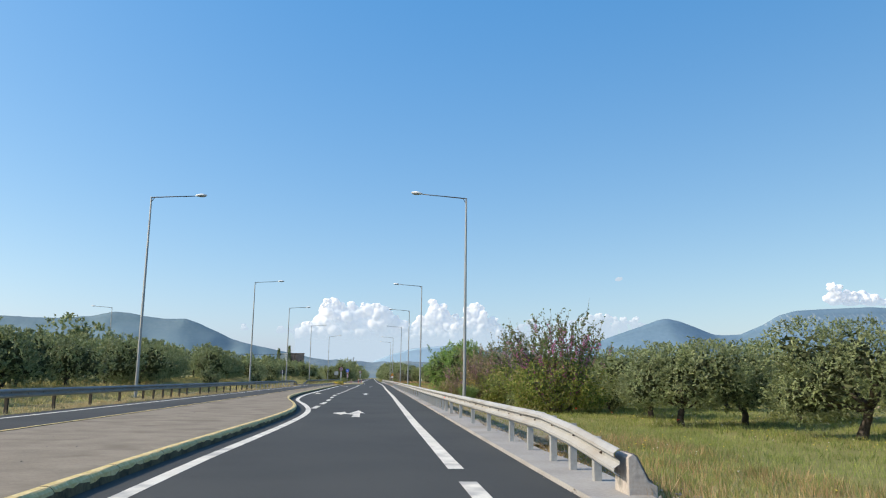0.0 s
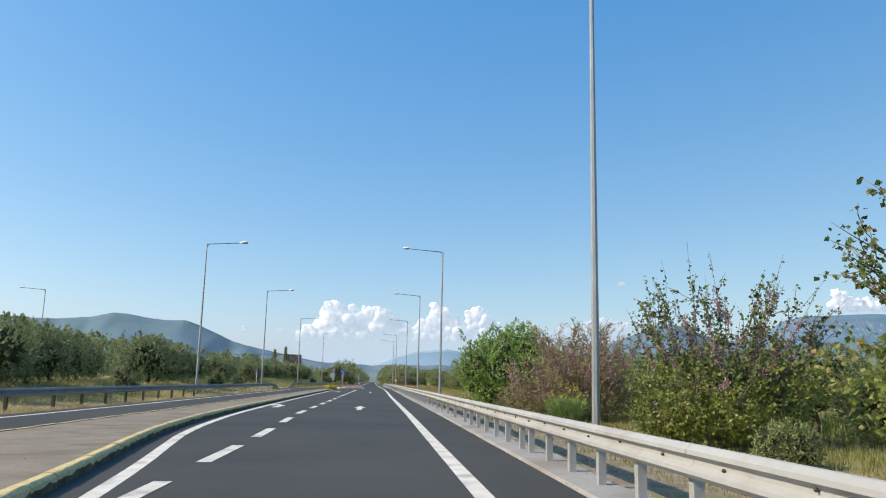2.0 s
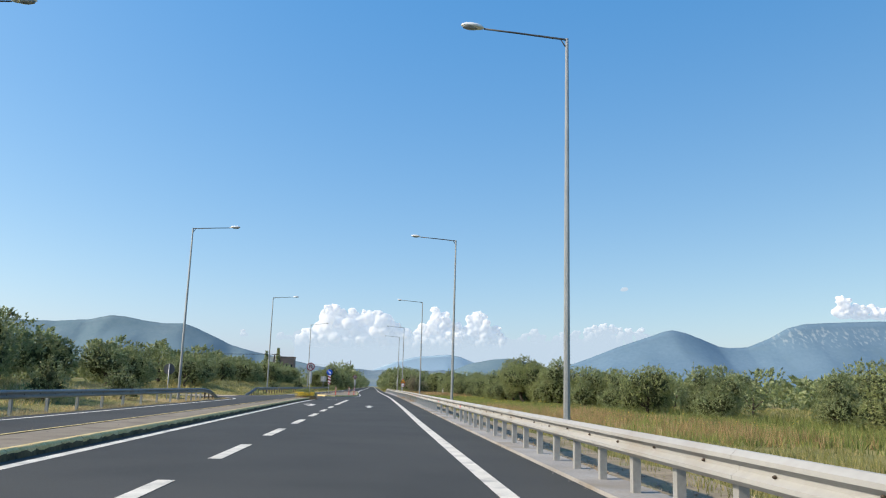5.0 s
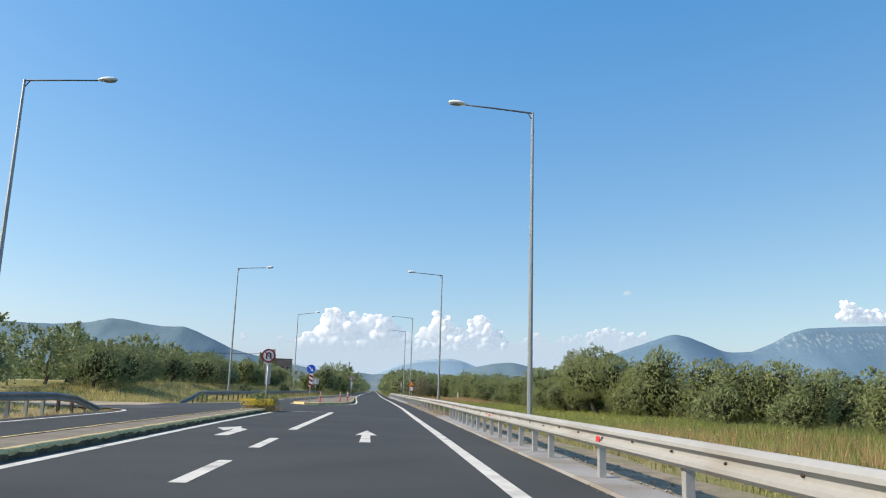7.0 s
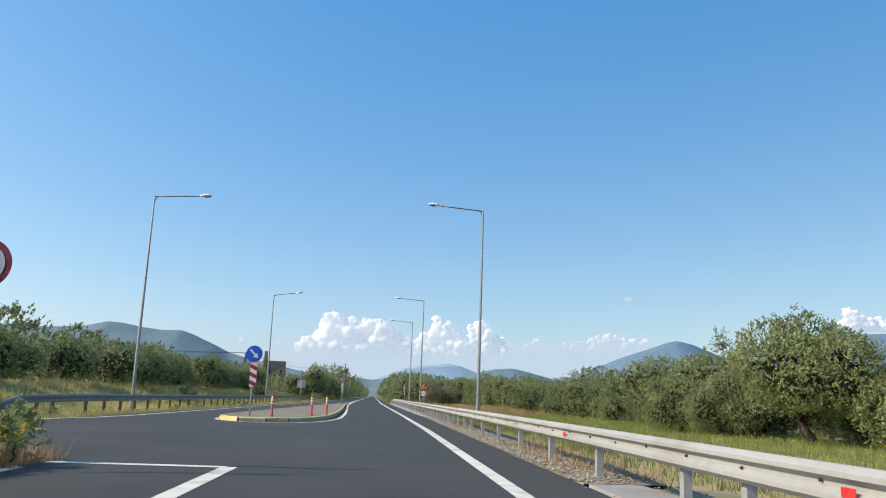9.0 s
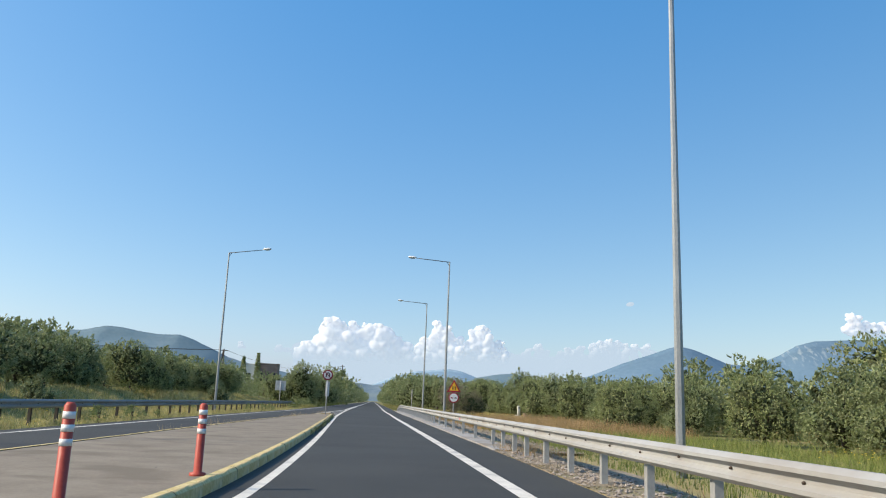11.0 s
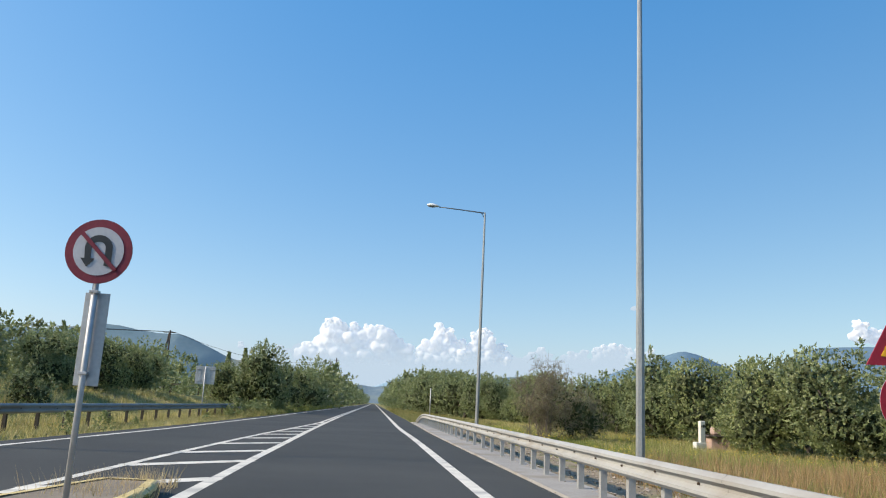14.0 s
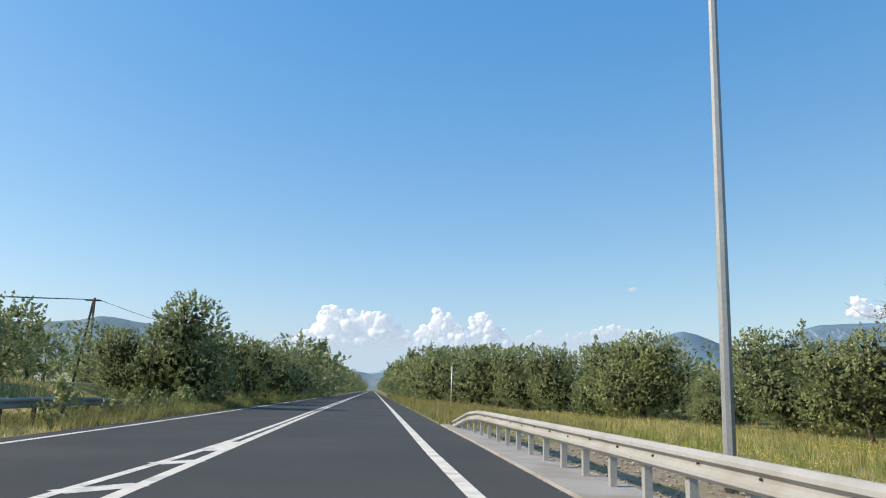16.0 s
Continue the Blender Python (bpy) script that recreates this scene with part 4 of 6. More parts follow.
obj("pole", tubes("pole", [([(0, 0, -0.4), (0, 0, 10.4)], [0.17, 0.12])], 8), M_WOOD, apole)
obj("pole", tubes("pole", [([(-1.5, 0, -0.4), (-0.12, 0, 10.0)], [0.17, 0.12])], 8), M_WOOD, apole)
part("cross_bar", box(-0.1, 0, 10.1, 1.8, 0.12, 0.12, 0.01), M_WOOD, apole)
for x, y, h in ((-9.0, 386.0, 10.9), (-10.4, 386.5, 10.1), (-9.3, 436.0, 9.0)):
    p_ = thing("power_pole", (x, y, -0.1), 0, "dark wooden power pole beside the road", "power pole", "power poles")
    obj("pole", tubes("pole", [([(0, 0, -0.4), (0.15 if h < 10.5 else 0, 0, h)], [0.16, 0.11])], 8), M_WOOD, p_)
    part("cross_bar", box(0, 0, h - 0.5, 1.3, 0.1, 0.1, 0.01), M_WOOD, p_)


def cable(a, b, sag, r=0.02):
    pts = [(a[0] + (b[0] - a[0]) * t, a[1] + (b[1] - a[1]) * t, a[2] + (b[2] - a[2]) * t - sag * 4 * t * (1 - t)) for t in np.linspace(0, 1, 14)]
    o = obj("cable", tubes("cable", [(pts, [r] * len(pts))], 5), M_WIRE)
    tagged(o, "thin dark overhead cable between power poles", "cable", "overhead cables")


cable((-31.3, 327, 10.1), (-95, 300, 10.2), 0.8, 0.035)
cable((-30.0, 327, 10.1), (-95, 301, 9.6), 0.8, 0.035)
cable((-30.0, 327, 10.1), (-9.6, 386, 10.4), 2.2, 0.025)
cable((-9.0, 386, 10.4), (-9.3, 436, 8.5), 0.8, 0.025)
cable((-95, 300, 10.2), (-160, 270, 10.4), 0.8, 0.04)

# ---- far buildings ----


def far_house(x, y, w, d, h, wall, roofed, label, windows=2):
    root = thing("house", (x, y, -0.12), 0, label, "building", "far buildings")
    part("wall", box(0, 0, h / 2, w, d, h, 0.0), wall, root)
    if roofed:
        bm = bmesh.new()
        p = [(-w / 2 - 0.4, -d / 2 - 0.4, h), (w / 2 + 0.4, -d / 2 - 0.4, h), (w / 2 + 0.4, d / 2 + 0.4, h), (-w / 2 - 0.4, d / 2 + 0.4, h), (-w / 4, 0, h + w * 0.16), (w / 4, 0, h + w * 0.16)]
        q = [bm.verts.new(c) for c in p]
        for f in ((0, 1, 5, 4), (1, 2, 5), (2, 3, 4, 5), (3, 0, 4), (3, 2, 1, 0)):
            bm.faces.new([q[i] for i in f])
        part("roof", bm, M_ROOF, root, "tiled roof")
    else:
        part("roof", box(0, 0, h + 0.1, w + 0.5, d + 0.5, 0.2), wall, root, "flat roof")
    for k in range(windows):
        part("window", box((k + 0.5) / windows * w - w / 2, -d / 2 - 0.02, h * 0.62, w / windows * 0.35, 0.06, h * 0.25), M_WINDOW, root, "dark window")
    return root


far_house(-62.0, 560, 7, 8, 16.8, M_WALL_WHITE, False, "tall pale tower building beyond the groves", 1)
far_house(-52.5, 562, 9, 8, 17.3, M_WALL_RED, False, "dull weathered block building beyond the groves", 3)
far_house(-120, 640, 26, 10, 12.5, M_WALL_WHITE, False, "long low white farm building on the slope", 6)
far_house(-88, 470, 30, 9, 7.2, M_WALL_WHITE, False, "long white shed roof beyond the trees", 5)
for k, (x, y, w, h) in enumerate(((60, 1500, 14, 9), (95, 1600, 12, 8), (20, 1700, 16, 10), (-30, 1650, 12, 8), (150, 1800, 18, 12), (70, 2000, 14, 14), (-60, 1900, 15, 12), (210, 2100, 18, 14), (30, 2300, 16, 18), (120, 2400, 20, 18))):
    far_house(x, y, w, 10, h, M_WALL_WHITE, k % 2 == 0, "tiny pale house in the far town", 3)

# ---- trees ----
rng = np.random.default_rng(7)


def unit(v):
    return v / np.maximum(np.linalg.norm(v, axis=-1, keepdims=True), 1e-6)


def leaf_mesh(name, base, direction, length, width, rg, bend=0.25, corners=4, facing=None):
    """One leaf of three or four corners at each base point; facing: the side that the blade turns outwards."""
    n = len(base)
    d = unit(direction)
    side = unit(np.cross(d, rg.normal(size=(n, 3)) if facing is None else facing))
    up = np.cross(side, d)
    length, width = np.broadcast_to(length, n)[:, None], np.broadcast_to(width, n)[:, None]
    if corners == 3:
        v = np.stack([base - side * width / 2, base + side * width / 2, base + d * length], 1).reshape(-1, 3)
        return mesh_of(name, v, np.arange(3 * n).reshape(-1, 3))
    mid = base + d * length * 0.5 + up * length * bend * 0.3
    tip = base + d * length - up * length * bend * 0.3
    v = np.stack([base, mid + side * width / 2, tip, mid - side * width / 2], 1).reshape(-1, 3)
    f = np.arange(4 * n).reshape(-1, 4)
    return mesh_of(name, v, f)


def sprigs(pos, axis, per, spread, leaf, rg, name, ratio=0.3, size_var=0.4, corners=4):
    """per leaves along a short twig at each position."""
    n = len(pos)
    t = rg.random((n, per, 1))
    base = pos[:, None] + unit(axis)[:, None] * t * spread
    out = unit(axis)[:, None] * 0.7 + rg.normal(size=(n, per, 3)) * 0.55
    size = leaf * (1 - size_var / 2 + size_var * rg.random(n * per))
    return leaf_mesh(name, base.reshape(-1, 3), out.reshape(-1, 3), size, size * ratio, rg, 0.25, corners)


def limb(rg, a, b, bend, n=7):
    """A smoothly bowed limb from a to b that first climbs, then reaches out."""
    a, b = np.array(a, float), np.array(b, float)
    t = np.linspace(0, 1, n)[:, None]
    long_ = np.linalg.norm(b - a)
    p = a + (b - a) * t + np.sin(math.pi * t) * rg.normal(size=3) * bend * long_ + np.sin(2 * math.pi * t) * rg.normal(size=3) * bend * 0.5 * long_
    p[1:-1] += rg.normal(size=(n - 2, 3)) * 0.018 * long_
    return [tuple(q) for q in p]


def make_olive(seed, height, radius, count, leaf, material, label, low=0.0, shoots=10, name="olive_tree", ratio=0.45, per=5, simple=False, lift=0.1, lobes_n=0, lean=0.12, tiers=()):
    """A gnarled trunk, forking limbs, and a crown of sprigs gathered in uneven lobes.
    tiers: rings of lobes (distance from the trunk, height, lobe size, how many) in place of scattered ones."""
    rg = np.random.default_rng(seed)
    root = thing(name, label=label, category="tree" if "tree" in name else "shrub", group={"olive_tree": "olive trees", "mulberry_tree": ""}.get(name, "roadside shrubs"))
    crown_z = height * (0.55 - 0.1 * low)
    k = lobes_n or rg.integers(11, 15)
    ang = rg.random(k) * 2 * math.pi
    rad = radius * (0.25 + 0.5 * rg.random(k))
    cz = crown_z + height * (rg.random(k) - 0.5) * (0.4 + 0.3 * low)
    lobes = np.stack([rad * np.cos(ang), rad * np.sin(ang), cz], 1)
    size = radius * (0.36 + 0.24 * rg.random(k)) * (1.2 if lobes_n else 1.0)
    lobes[:, 2] = np.clip(lobes[:, 2], size * 0.8 + lift, height - size * 0.75)
    low_ones = slice(1, 1 + k // 3)
    lobes[low_ones, 2] = size[low_ones] * (0.85 + 0.5 * rg.random(k // 3)) + max(lift, 0.5 * (1 - low))
    lobes[0] = (0, 0, height - size[0] * 0.8)
    if tiers:
        lobes = np.array([(far * math.cos(a), far * math.sin(a), z) for far, z, _, n in tiers for a in 6.2832 * (np.arange(n) + rg.random()) / n]) + rg.normal(size=(sum(n for *_, n in tiers), 3)) * 0.17
        size = np.concatenate([w * (0.85 + 0.3 * rg.random(n)) for _, _, w, n in tiers])
        k = len(lobes)
    runs = []
    forks = [(rg.normal() * lean, rg.normal() * lean, height * (0.2 + 0.1 * rg.random()))]
    r0 = 0.04 * height
    runs.append((limb(rg, (0, 0, -0.25), forks[0], 0.1, 6), [r0 * 1.5, r0 * 1.15, r0 * 0.95, r0 * 0.9, r0 * 0.85, r0 * 0.75]))
    for c in lobes[:4] if simple else lobes:
        runs.append((limb(rg, forks[0], c, 0.1, 7), [r0 * 0.55, r0 * 0.45, r0 * 0.36, r0 * 0.28, r0 * 0.2, r0 * 0.12, r0 * 0.05]))
    obj("trunk", tubes("trunk", runs, 4 if simple else 6), M_BARK, root)
    # sprigs gather in clumps over the outer skin of all lobes together
    many = count * 4
    pick = rg.choice(k, many, p=size ** 2 / (size ** 2).sum())
    d = unit(rg.normal(size=(many, 3)) + (0, 0, 0.1))
    phase = rg.random((k, 3)) * 6.28
    w = d * (4.6, 4.6, 4.2) + phase[pick]
    lump = np.sin(w[:, 0] + 0.7 * np.sin(w[:, 1])) * np.sin(w[:, 1] + 0.7 * np.sin(w[:, 2])) + 0.6 * np.sin(w[:, 2] * 1.7 + w[:, 0])
    pos = lobes[pick] + d * (size[pick] * (0.7 + 0.34 * rg.random(many) ** 0.7 + 0.13 * lump))[:, None] * (1, 1, 0.92)
    deep = np.min(np.linalg.norm(pos[:, None] - lobes[None], axis=2) / size[None] + 9.0 * (np.arange(k)[None] == pick[:, None]), axis=1)
    ok = np.flatnonzero((deep > 0.72) & (lump + 1.1 * rg.random(many) > -0.15))[:count]
    count = len(ok)
    pos, d = pos[ok], d[ok]
    axis = d * 0.5 + (0, 0, 0.45) + rg.normal(size=(count, 3)) * 0.4
    turn_out = d * 1.1
    # upright shoots that break the outline
    which = rg.integers(0, k, shoots)
    off = rg.normal(size=(shoots, 3)) * size[which][:, None] * 0.35
    foot = lobes[which] + off * (1, 1, 0) + np.stack([0 * which, 0 * which, size[which] * 0.8], 1)
    rise = unit(rg.normal(size=(shoots, 3)) * 0.25 + (0, 0, 1))
    tall = 0.3 + 0.5 * rg.random(shoots)
    t = rg.random((shoots, 14))
    sp = foot[:, None] + rise[:, None] * (t * tall[:, None])[..., None] + rg.normal(size=(shoots, 14, 3)) * 0.06
    sp[..., 2] = np.minimum(sp[..., 2], height * 1.12)
    pos = np.r_[pos, sp.reshape(-1, 3)]
    axis = np.r_[axis, np.repeat(rise, 14, 0) + rg.normal(size=(shoots * 14, 3)) * 0.6]
    turn_out = np.r_[turn_out, rg.normal(size=(shoots * 14, 3))]
    n = len(pos)
    base = pos[:, None] + unit(axis)[:, None] * rg.random((n, per, 1)) * leaf * 2.0
    out = unit(axis)[:, None] * 0.7 + rg.normal(size=(n, per, 3)) * 0.5
    face = turn_out[:, None] + rg.normal(size=(n, per, 3)) * 0.3
    length = leaf * (0.75 + 0.5 * rg.random(n * per))
    wide = length * ratio
    base = base.reshape(-1, 3)
    base[:, 2] = np.maximum(base[:, 2], 0.15)
    crown = leaf_mesh("crown", base, out.reshape(-1, 3), length, wide, rg, 0.25, 3, face.reshape(-1, 3))
    obj("crown", crown, material, root)
    if not simple:
        # inner blades in each lobe, their dark colour painted as the crown's shade
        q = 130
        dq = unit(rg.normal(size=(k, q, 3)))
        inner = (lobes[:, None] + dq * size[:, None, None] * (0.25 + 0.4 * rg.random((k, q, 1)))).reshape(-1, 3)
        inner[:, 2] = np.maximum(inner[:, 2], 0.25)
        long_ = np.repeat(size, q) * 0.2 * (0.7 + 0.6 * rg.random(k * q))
        obj("core", leaf_mesh("core", inner, rg.normal(size=(k * q, 3)), long_, long_ * 0.8, rg, 0.25, 3, dq.reshape(-1, 3) + rg.normal(size=(k * q, 3)) * 0.4), M_INNER_SHADE, root, None, "inner leaves coloured dark as the shade inside the crown")
    return root


def make_tangle(seed, height, radius, stems, label):
    """A nearly bare shrub: crooked stems that fork into a haze of thin twigs, with some dry leaves left."""
    rg = np.random.default_rng(seed)
    root = thing("bare_shrub", label=label, category="shrub")
    runs, at = [], []
    for i in range(stems):
        a = 2 * math.pi * (i + 0.8 * rg.random()) / stems
        far = radius * (0.15 + 0.85 * rg.random())
        top = np.array([math.cos(a) * far, math.sin(a) * far, height * (1 - 0.3 * (far / radius) ** 2) * (0.7 + 0.3 * rg.random())])
        stem = np.array(limb(rg, (math.cos(a) * 0.15, math.sin(a) * 0.15, -0.2), top, 0.09, 8))
        runs.append(([tuple(q) for q in stem], list(np.linspace(0.034, 0.005, 8))))
        for _ in range(11):
            p = stem[rg.integers(2, 8)]
            q = p + unit(rg.normal(size=3) + unit(top) * 0.6) * (0.4 + 0.6 * rg.random())
            q[2] = max(q[2], 0.3)
            branch = limb(rg, p, q, 0.12, 5)
            runs.append((branch, [0.01, 0.008, 0.006, 0.005, 0.003]))
            for _ in range(8):
                c = np.array(branch[rg.integers(1, 5)])
                e = c + unit(rg.normal(size=3) + (0, 0, 0.2)) * (0.2 + 0.35 * rg.random())
                runs.append((limb(rg, c, e, 0.1, 3), [0.005, 0.004, 0.002]))
                at += [c + (e - c) * t for t in rg.random(4)]
    obj("trunk", tubes("trunk", runs, 4), M_TWIG, root)
    at = np.array(at)
    at = at[rg.random(len(at)) < np.clip(1.5 - 1.3 * at[:, 2] / height, 0.12, 1)]
    obj("crown", sprigs(at, rg.normal(size=at.shape), 4, 0.12, 0.06, rg, "crown", 0.5), M_DRYLEAF, root, None, "sparse dry leaves")
    return root


def make_judas(seed, height, radius, stems, leaf, upper, lower, label, petals, streaks=2, skirt=1.0, twigs=7):
    """Straight stems spread from the foot like a vase, with round leaves strung along them, streaks of
    blossom on the older wood, bare whips above and a thick yellowish skirt of leaves below."""
    rg = np.random.default_rng(seed)
    root = thing("judas_tree", label=label, category="tree", group="judas trees")
    runs, at, blooms = [], [], []
    for i in range(stems):
        a = 2 * math.pi * (i + 0.8 * rg.random()) / stems
        far = radius * math.sqrt(0.04 + 0.96 * rg.random())
        top = np.array([math.cos(a) * far, math.sin(a) * far, height * (1.0 - 0.34 * (far / radius) ** 2) * (0.8 + 0.22 * rg.random())])
        stem = np.array(limb(rg, (math.cos(a) * 0.2, math.sin(a) * 0.2, -0.2), top, 0.035, 9))
        runs.append(([tuple(q) for q in stem], list(np.linspace(0.032, 0.005, 9))))

        def on(t):
            u = min(t, 0.9999) * 8
            j = int(u)
            return stem[j] + (stem[j + 1] - stem[j]) * (u - j)

        at += [on(t) + rg.normal(size=3) * 0.05 for t in 0.3 + 0.7 * rg.random(58)]
        for _ in range(twigs):
            t = 0.25 + 0.72 * rg.random()
            p, d = on(t), unit(unit(top) * 0.8 + rg.normal(size=3) * 0.5)
            q = p + d * (0.3 + 0.55 * rg.random())
            q[2] = max(q[2], 0.3)
            runs.append((limb(rg, p, q, 0.05, 4), [0.011, 0.009, 0.007, 0.003]))
            at += [p + (q - p) * t + rg.normal(size=3) * 0.035 for t in rg.random(15)]
        if rg.random() < 0.4 and leaf > 0.07:
            tip = top + unit(top - stem[5] + rg.normal(size=3) * 0.15) * (0.35 + 0.5 * rg.random())
            runs.append(([tuple(top), tuple((top + tip) / 2 + rg.normal(size=3) * 0.02), tuple(tip)], [0.007, 0.005, 0.003]))
            at += [top + (tip - top) * t for t in rg.random(5)]
        for _ in range(streaks):
            t0, dt = 0.3 + 0.55 * rg.random(), 0.05 + 0.12 * rg.random()
            blooms += [on(t0 + dt * t) + rg.normal(size=3) * 0.03 for t in rg.random(26)]
    obj("trunk", tubes("trunk", runs, 5), M_TWIG, root)
    at = np.array(at)
    n = len(at)
    size = leaf * (0.65 + 0.6 * rg.random(n))
    obj("crown", leaf_mesh("crown", at, rg.normal(size=(n, 3)) * (1, 1, 0.6) - (0, 0, 0.35), size, size * 0.95, rg, 0.35), upper, root)
    n = int(900 * skirt)
    if n:
        a, r = rg.random(n) * 2 * math.pi, radius * 1.0 * np.sqrt(rg.random(n))
        lump = 0.5 + 0.5 * np.sin(a * 5 + seed) * np.sin(r * 3.1 + seed)
        z = 0.2 + height * (0.3 + 0.2 * lump) * rg.random(n) * (1.1 - 0.4 * (r / radius) ** 2)
        r = r * np.clip(0.5 + 0.5 * z / (0.36 * height), 0, 1)
        foot = np.stack([r * np.cos(a), r * np.sin(a), z], 1)
        out = np.stack([np.cos(a), np.sin(a), 0.5 + 0 * a], 1) + rg.normal(size=(n, 3)) * 0.6
        obj("skirt", sprigs(foot, out, 7, 0.34, leaf, rg, "skirt", 0.9), lower, root, None, "thick yellowish lower leaves")
    p = np.array(blooms)
    obj("blossom", sprigs(p, rg.normal(size=p.shape), 4, 0.07, 0.045, rg, "blossom", 0.85), petals, root, None, "pink blossom in streaks along the stems")
    return root


def place(proto, x, y, z=-0.12, turn=0.0, scale=1.0, label=""):
    o = copy_thing(proto, pose(x, y, z + float(bank(x, y)), 0, 0, turn))
    o.scale = (scale, scale, scale)
    if label:
        o["label"] = label
    return o


# prototypes, each standing at a place of its own
olive_a = make_olive(11, 3.9, 2.5, 3700, 0.092, M_OLIVE, "grey-green olive tree with a gnarled dark trunk", 0.0, 12, ratio=0.66, per=6, lift=1.0, lean=0.45)
olive_b = make_olive(12, 4.9, 2.9, 3800, 0.097, M_OLIVE, "bushy grey-green olive tree with upright shoots", 0.4, 18, ratio=0.66, per=6, lift=0.35, lean=0.25)
olive_c = make_olive(13, 4.4, 2.7, 3700, 0.097, M_OLIVE_Y, "olive tree with yellowish young shoots", 0.5, 16, ratio=0.66, per=6, lift=0.3, lean=0.25)
olive_d = make_olive(14, 5.6, 3.0, 3800, 0.097, M_OLIVE, "tall olive tree with several leaning limbs", 0.1, 18, ratio=0.66, per=6, lift=0.7, lean=0.4)
far_row = [make_olive(60 + i, h, r, 1150, 0.136, M_OLIVE, "grey-green olive tree in the grove across the road", lo, 12, ratio=0.78, per=7, lift=0.4, lobes_n=9, lean=0.3) for i, (h, r, lo) in enumerate(((3.3, 2.6, 0.3), (3.7, 2.9, 0.4), (4.1, 2.7, 0.2), (3.5, 2.9, 0.4)))]
right_row = [make_olive(70 + i, h, r, 1950, 0.116, (M_OLIVE, M_OLIVE_Y)[i], "dense grey-green olive tree branching from the ground", 0.7, 14, ratio=0.78, per=7, lift=0.1) for i, (h, r) in enumerate(((4.6, 2.7), (4.9, 2.9)))]
back_row = [make_olive(72 + i, h, r, 700, 0.17, M_OLIVE, "grey-green olive tree standing behind the first row", 0.7, 8, ratio=0.78, per=7, lift=0.1, lobes_n=9) for i, (h, r) in enumerate(((4.6, 2.8), (4.9, 2.9)))]
olive_e = make_olive(15, 4.6, 2.9, 430, 0.25, M_OLIVE, "olive tree standing back in the grove", 0.4, 5, per=5, simple=True, ratio=0.8, lift=0.5, lobes_n=8)
olive_f = make_olive(16, 5.2, 2.7, 430, 0.25, M_OLIVE, "olive tree standing back in the grove", 0.4, 5, per=5, simple=True, ratio=0.8, lift=0.5, lobes_n=8)
far_b = make_olive(23, 5.5, 3.6, 150, 0.5, M_OLIVE, "far roadside tree with a dense crown", 0.9, 3, per=4, simple=True, ratio=0.7, lobes_n=7)
far_a = make_olive(17, 5.5, 3.6, 330, 0.3, M_OLIVE, "far roadside tree with a dense crown", 0.9, 6, per=5, simple=True, ratio=0.8, lobes_n=8)
shrub = make_olive(18, 2.4, 1.7, 900, 0.13, M_OLIVE_Y, "low rounded yellow-green shrub", 1.0, 8, "shrub")
weed = make_olive(20, 2.4, 1.7, 60, 0.4, M_OLIVE_Y, "yellow-green weed clump under the far guardrail", 1.0, 6, "weed", simple=True, lobes_n=5, per=3)
weed.matrix_basis = pose(-11.6, 166.4, -0.15)
weed.scale = (0.22, 0.22, 0.22)
big_olive = make_olive(24, 4.7, 2.75, 6600, 0.082, M_OLIVE_Y, "big old olive tree with a round crown over dark gnarled limbs", 0.15, 30, ratio=0.66, per=6, lift=1.2, lean=0.35)
big_olive.matrix_basis = pose(16.3, 166.8, -0.12, 0, 0, 40)
slim_olive = make_olive(25, 4.5, 1.25, 1500, 0.085, M_OLIVE, "slender olive with tall upright shoots", 0.3, 40, ratio=0.45, per=6, lift=0.5)
slim_olive.matrix_basis = pose(16.2, 173.3, -0.12)
sapling = make_olive(19, 1.5, 0.9, 320, 0.1, M_OLIVE, "small grey-green olive sapling in the grass", 1.0, 4, "shrub")
mulberry = make_olive(35, 4.75, 3.45, 7000, 0.1, M_GREEN, "dense bright green broad-leaved tree", 0.75, 40, "mulberry_tree", ratio=0.85, per=6, lean=0.2,
                      tiers=((1.9, 1.1, 1.0, 8), (2.5, 2.0, 1.0, 9), (2.2, 3.0, 0.95, 8), (1.15, 3.75, 0.85, 5), (0.2, 3.6, 1.0, 1)))
mulberry.matrix_basis = pose(8.55, 88.9, -0.12)
mulberry.scale = (1, 1, 0.95)

# right side, the trees that pass near
olive_a.matrix_basis = pose(11.2, 47.8, -0.12, 0, 0, 20)
olive_a.scale = (0.82, 0.82, 0.66)
place(olive_a, 10.3, 41.8, turn=130, scale=0.78).scale.z *= 0.84
place(olive_a, 13.2, 43.2, turn=200, scale=0.83).scale.z *= 0.84
place(olive_d, 13.0, 37.0, turn=250, scale=0.64).scale.z *= 0.84
place(olive_a, 14.6, 34.6, turn=10, scale=0.83).scale.z *= 0.84
place(olive_c, 16.6, 46.0, turn=10, scale=0.70).scale.z *= 0.84
place(olive_c, 17.5, 40.5, turn=310, scale=0.74).scale.z *= 0.84
place(olive_b, 18.5, 35.0, turn=200, scale=0.66).scale.z *= 0.84
place(olive_a, 13.8, 54.5, turn=200, scale=0.74).scale.z *= 0.84
place(olive_a, 12.8, 57, turn=40, scale=0.74).scale.z *= 0.84
place(olive_c, 14.5, 62, turn=140, scale=0.72).scale.z *= 0.84
place(olive_b, 19.5, 48, turn=60, scale=0.66).scale.z *= 0.84
place(olive_b, 18.5, 56, turn=160, scale=0.66).scale.z *= 0.84
place(olive_a, 15.5, 69.5, turn=300, scale=0.85).scale.z *= 0.84
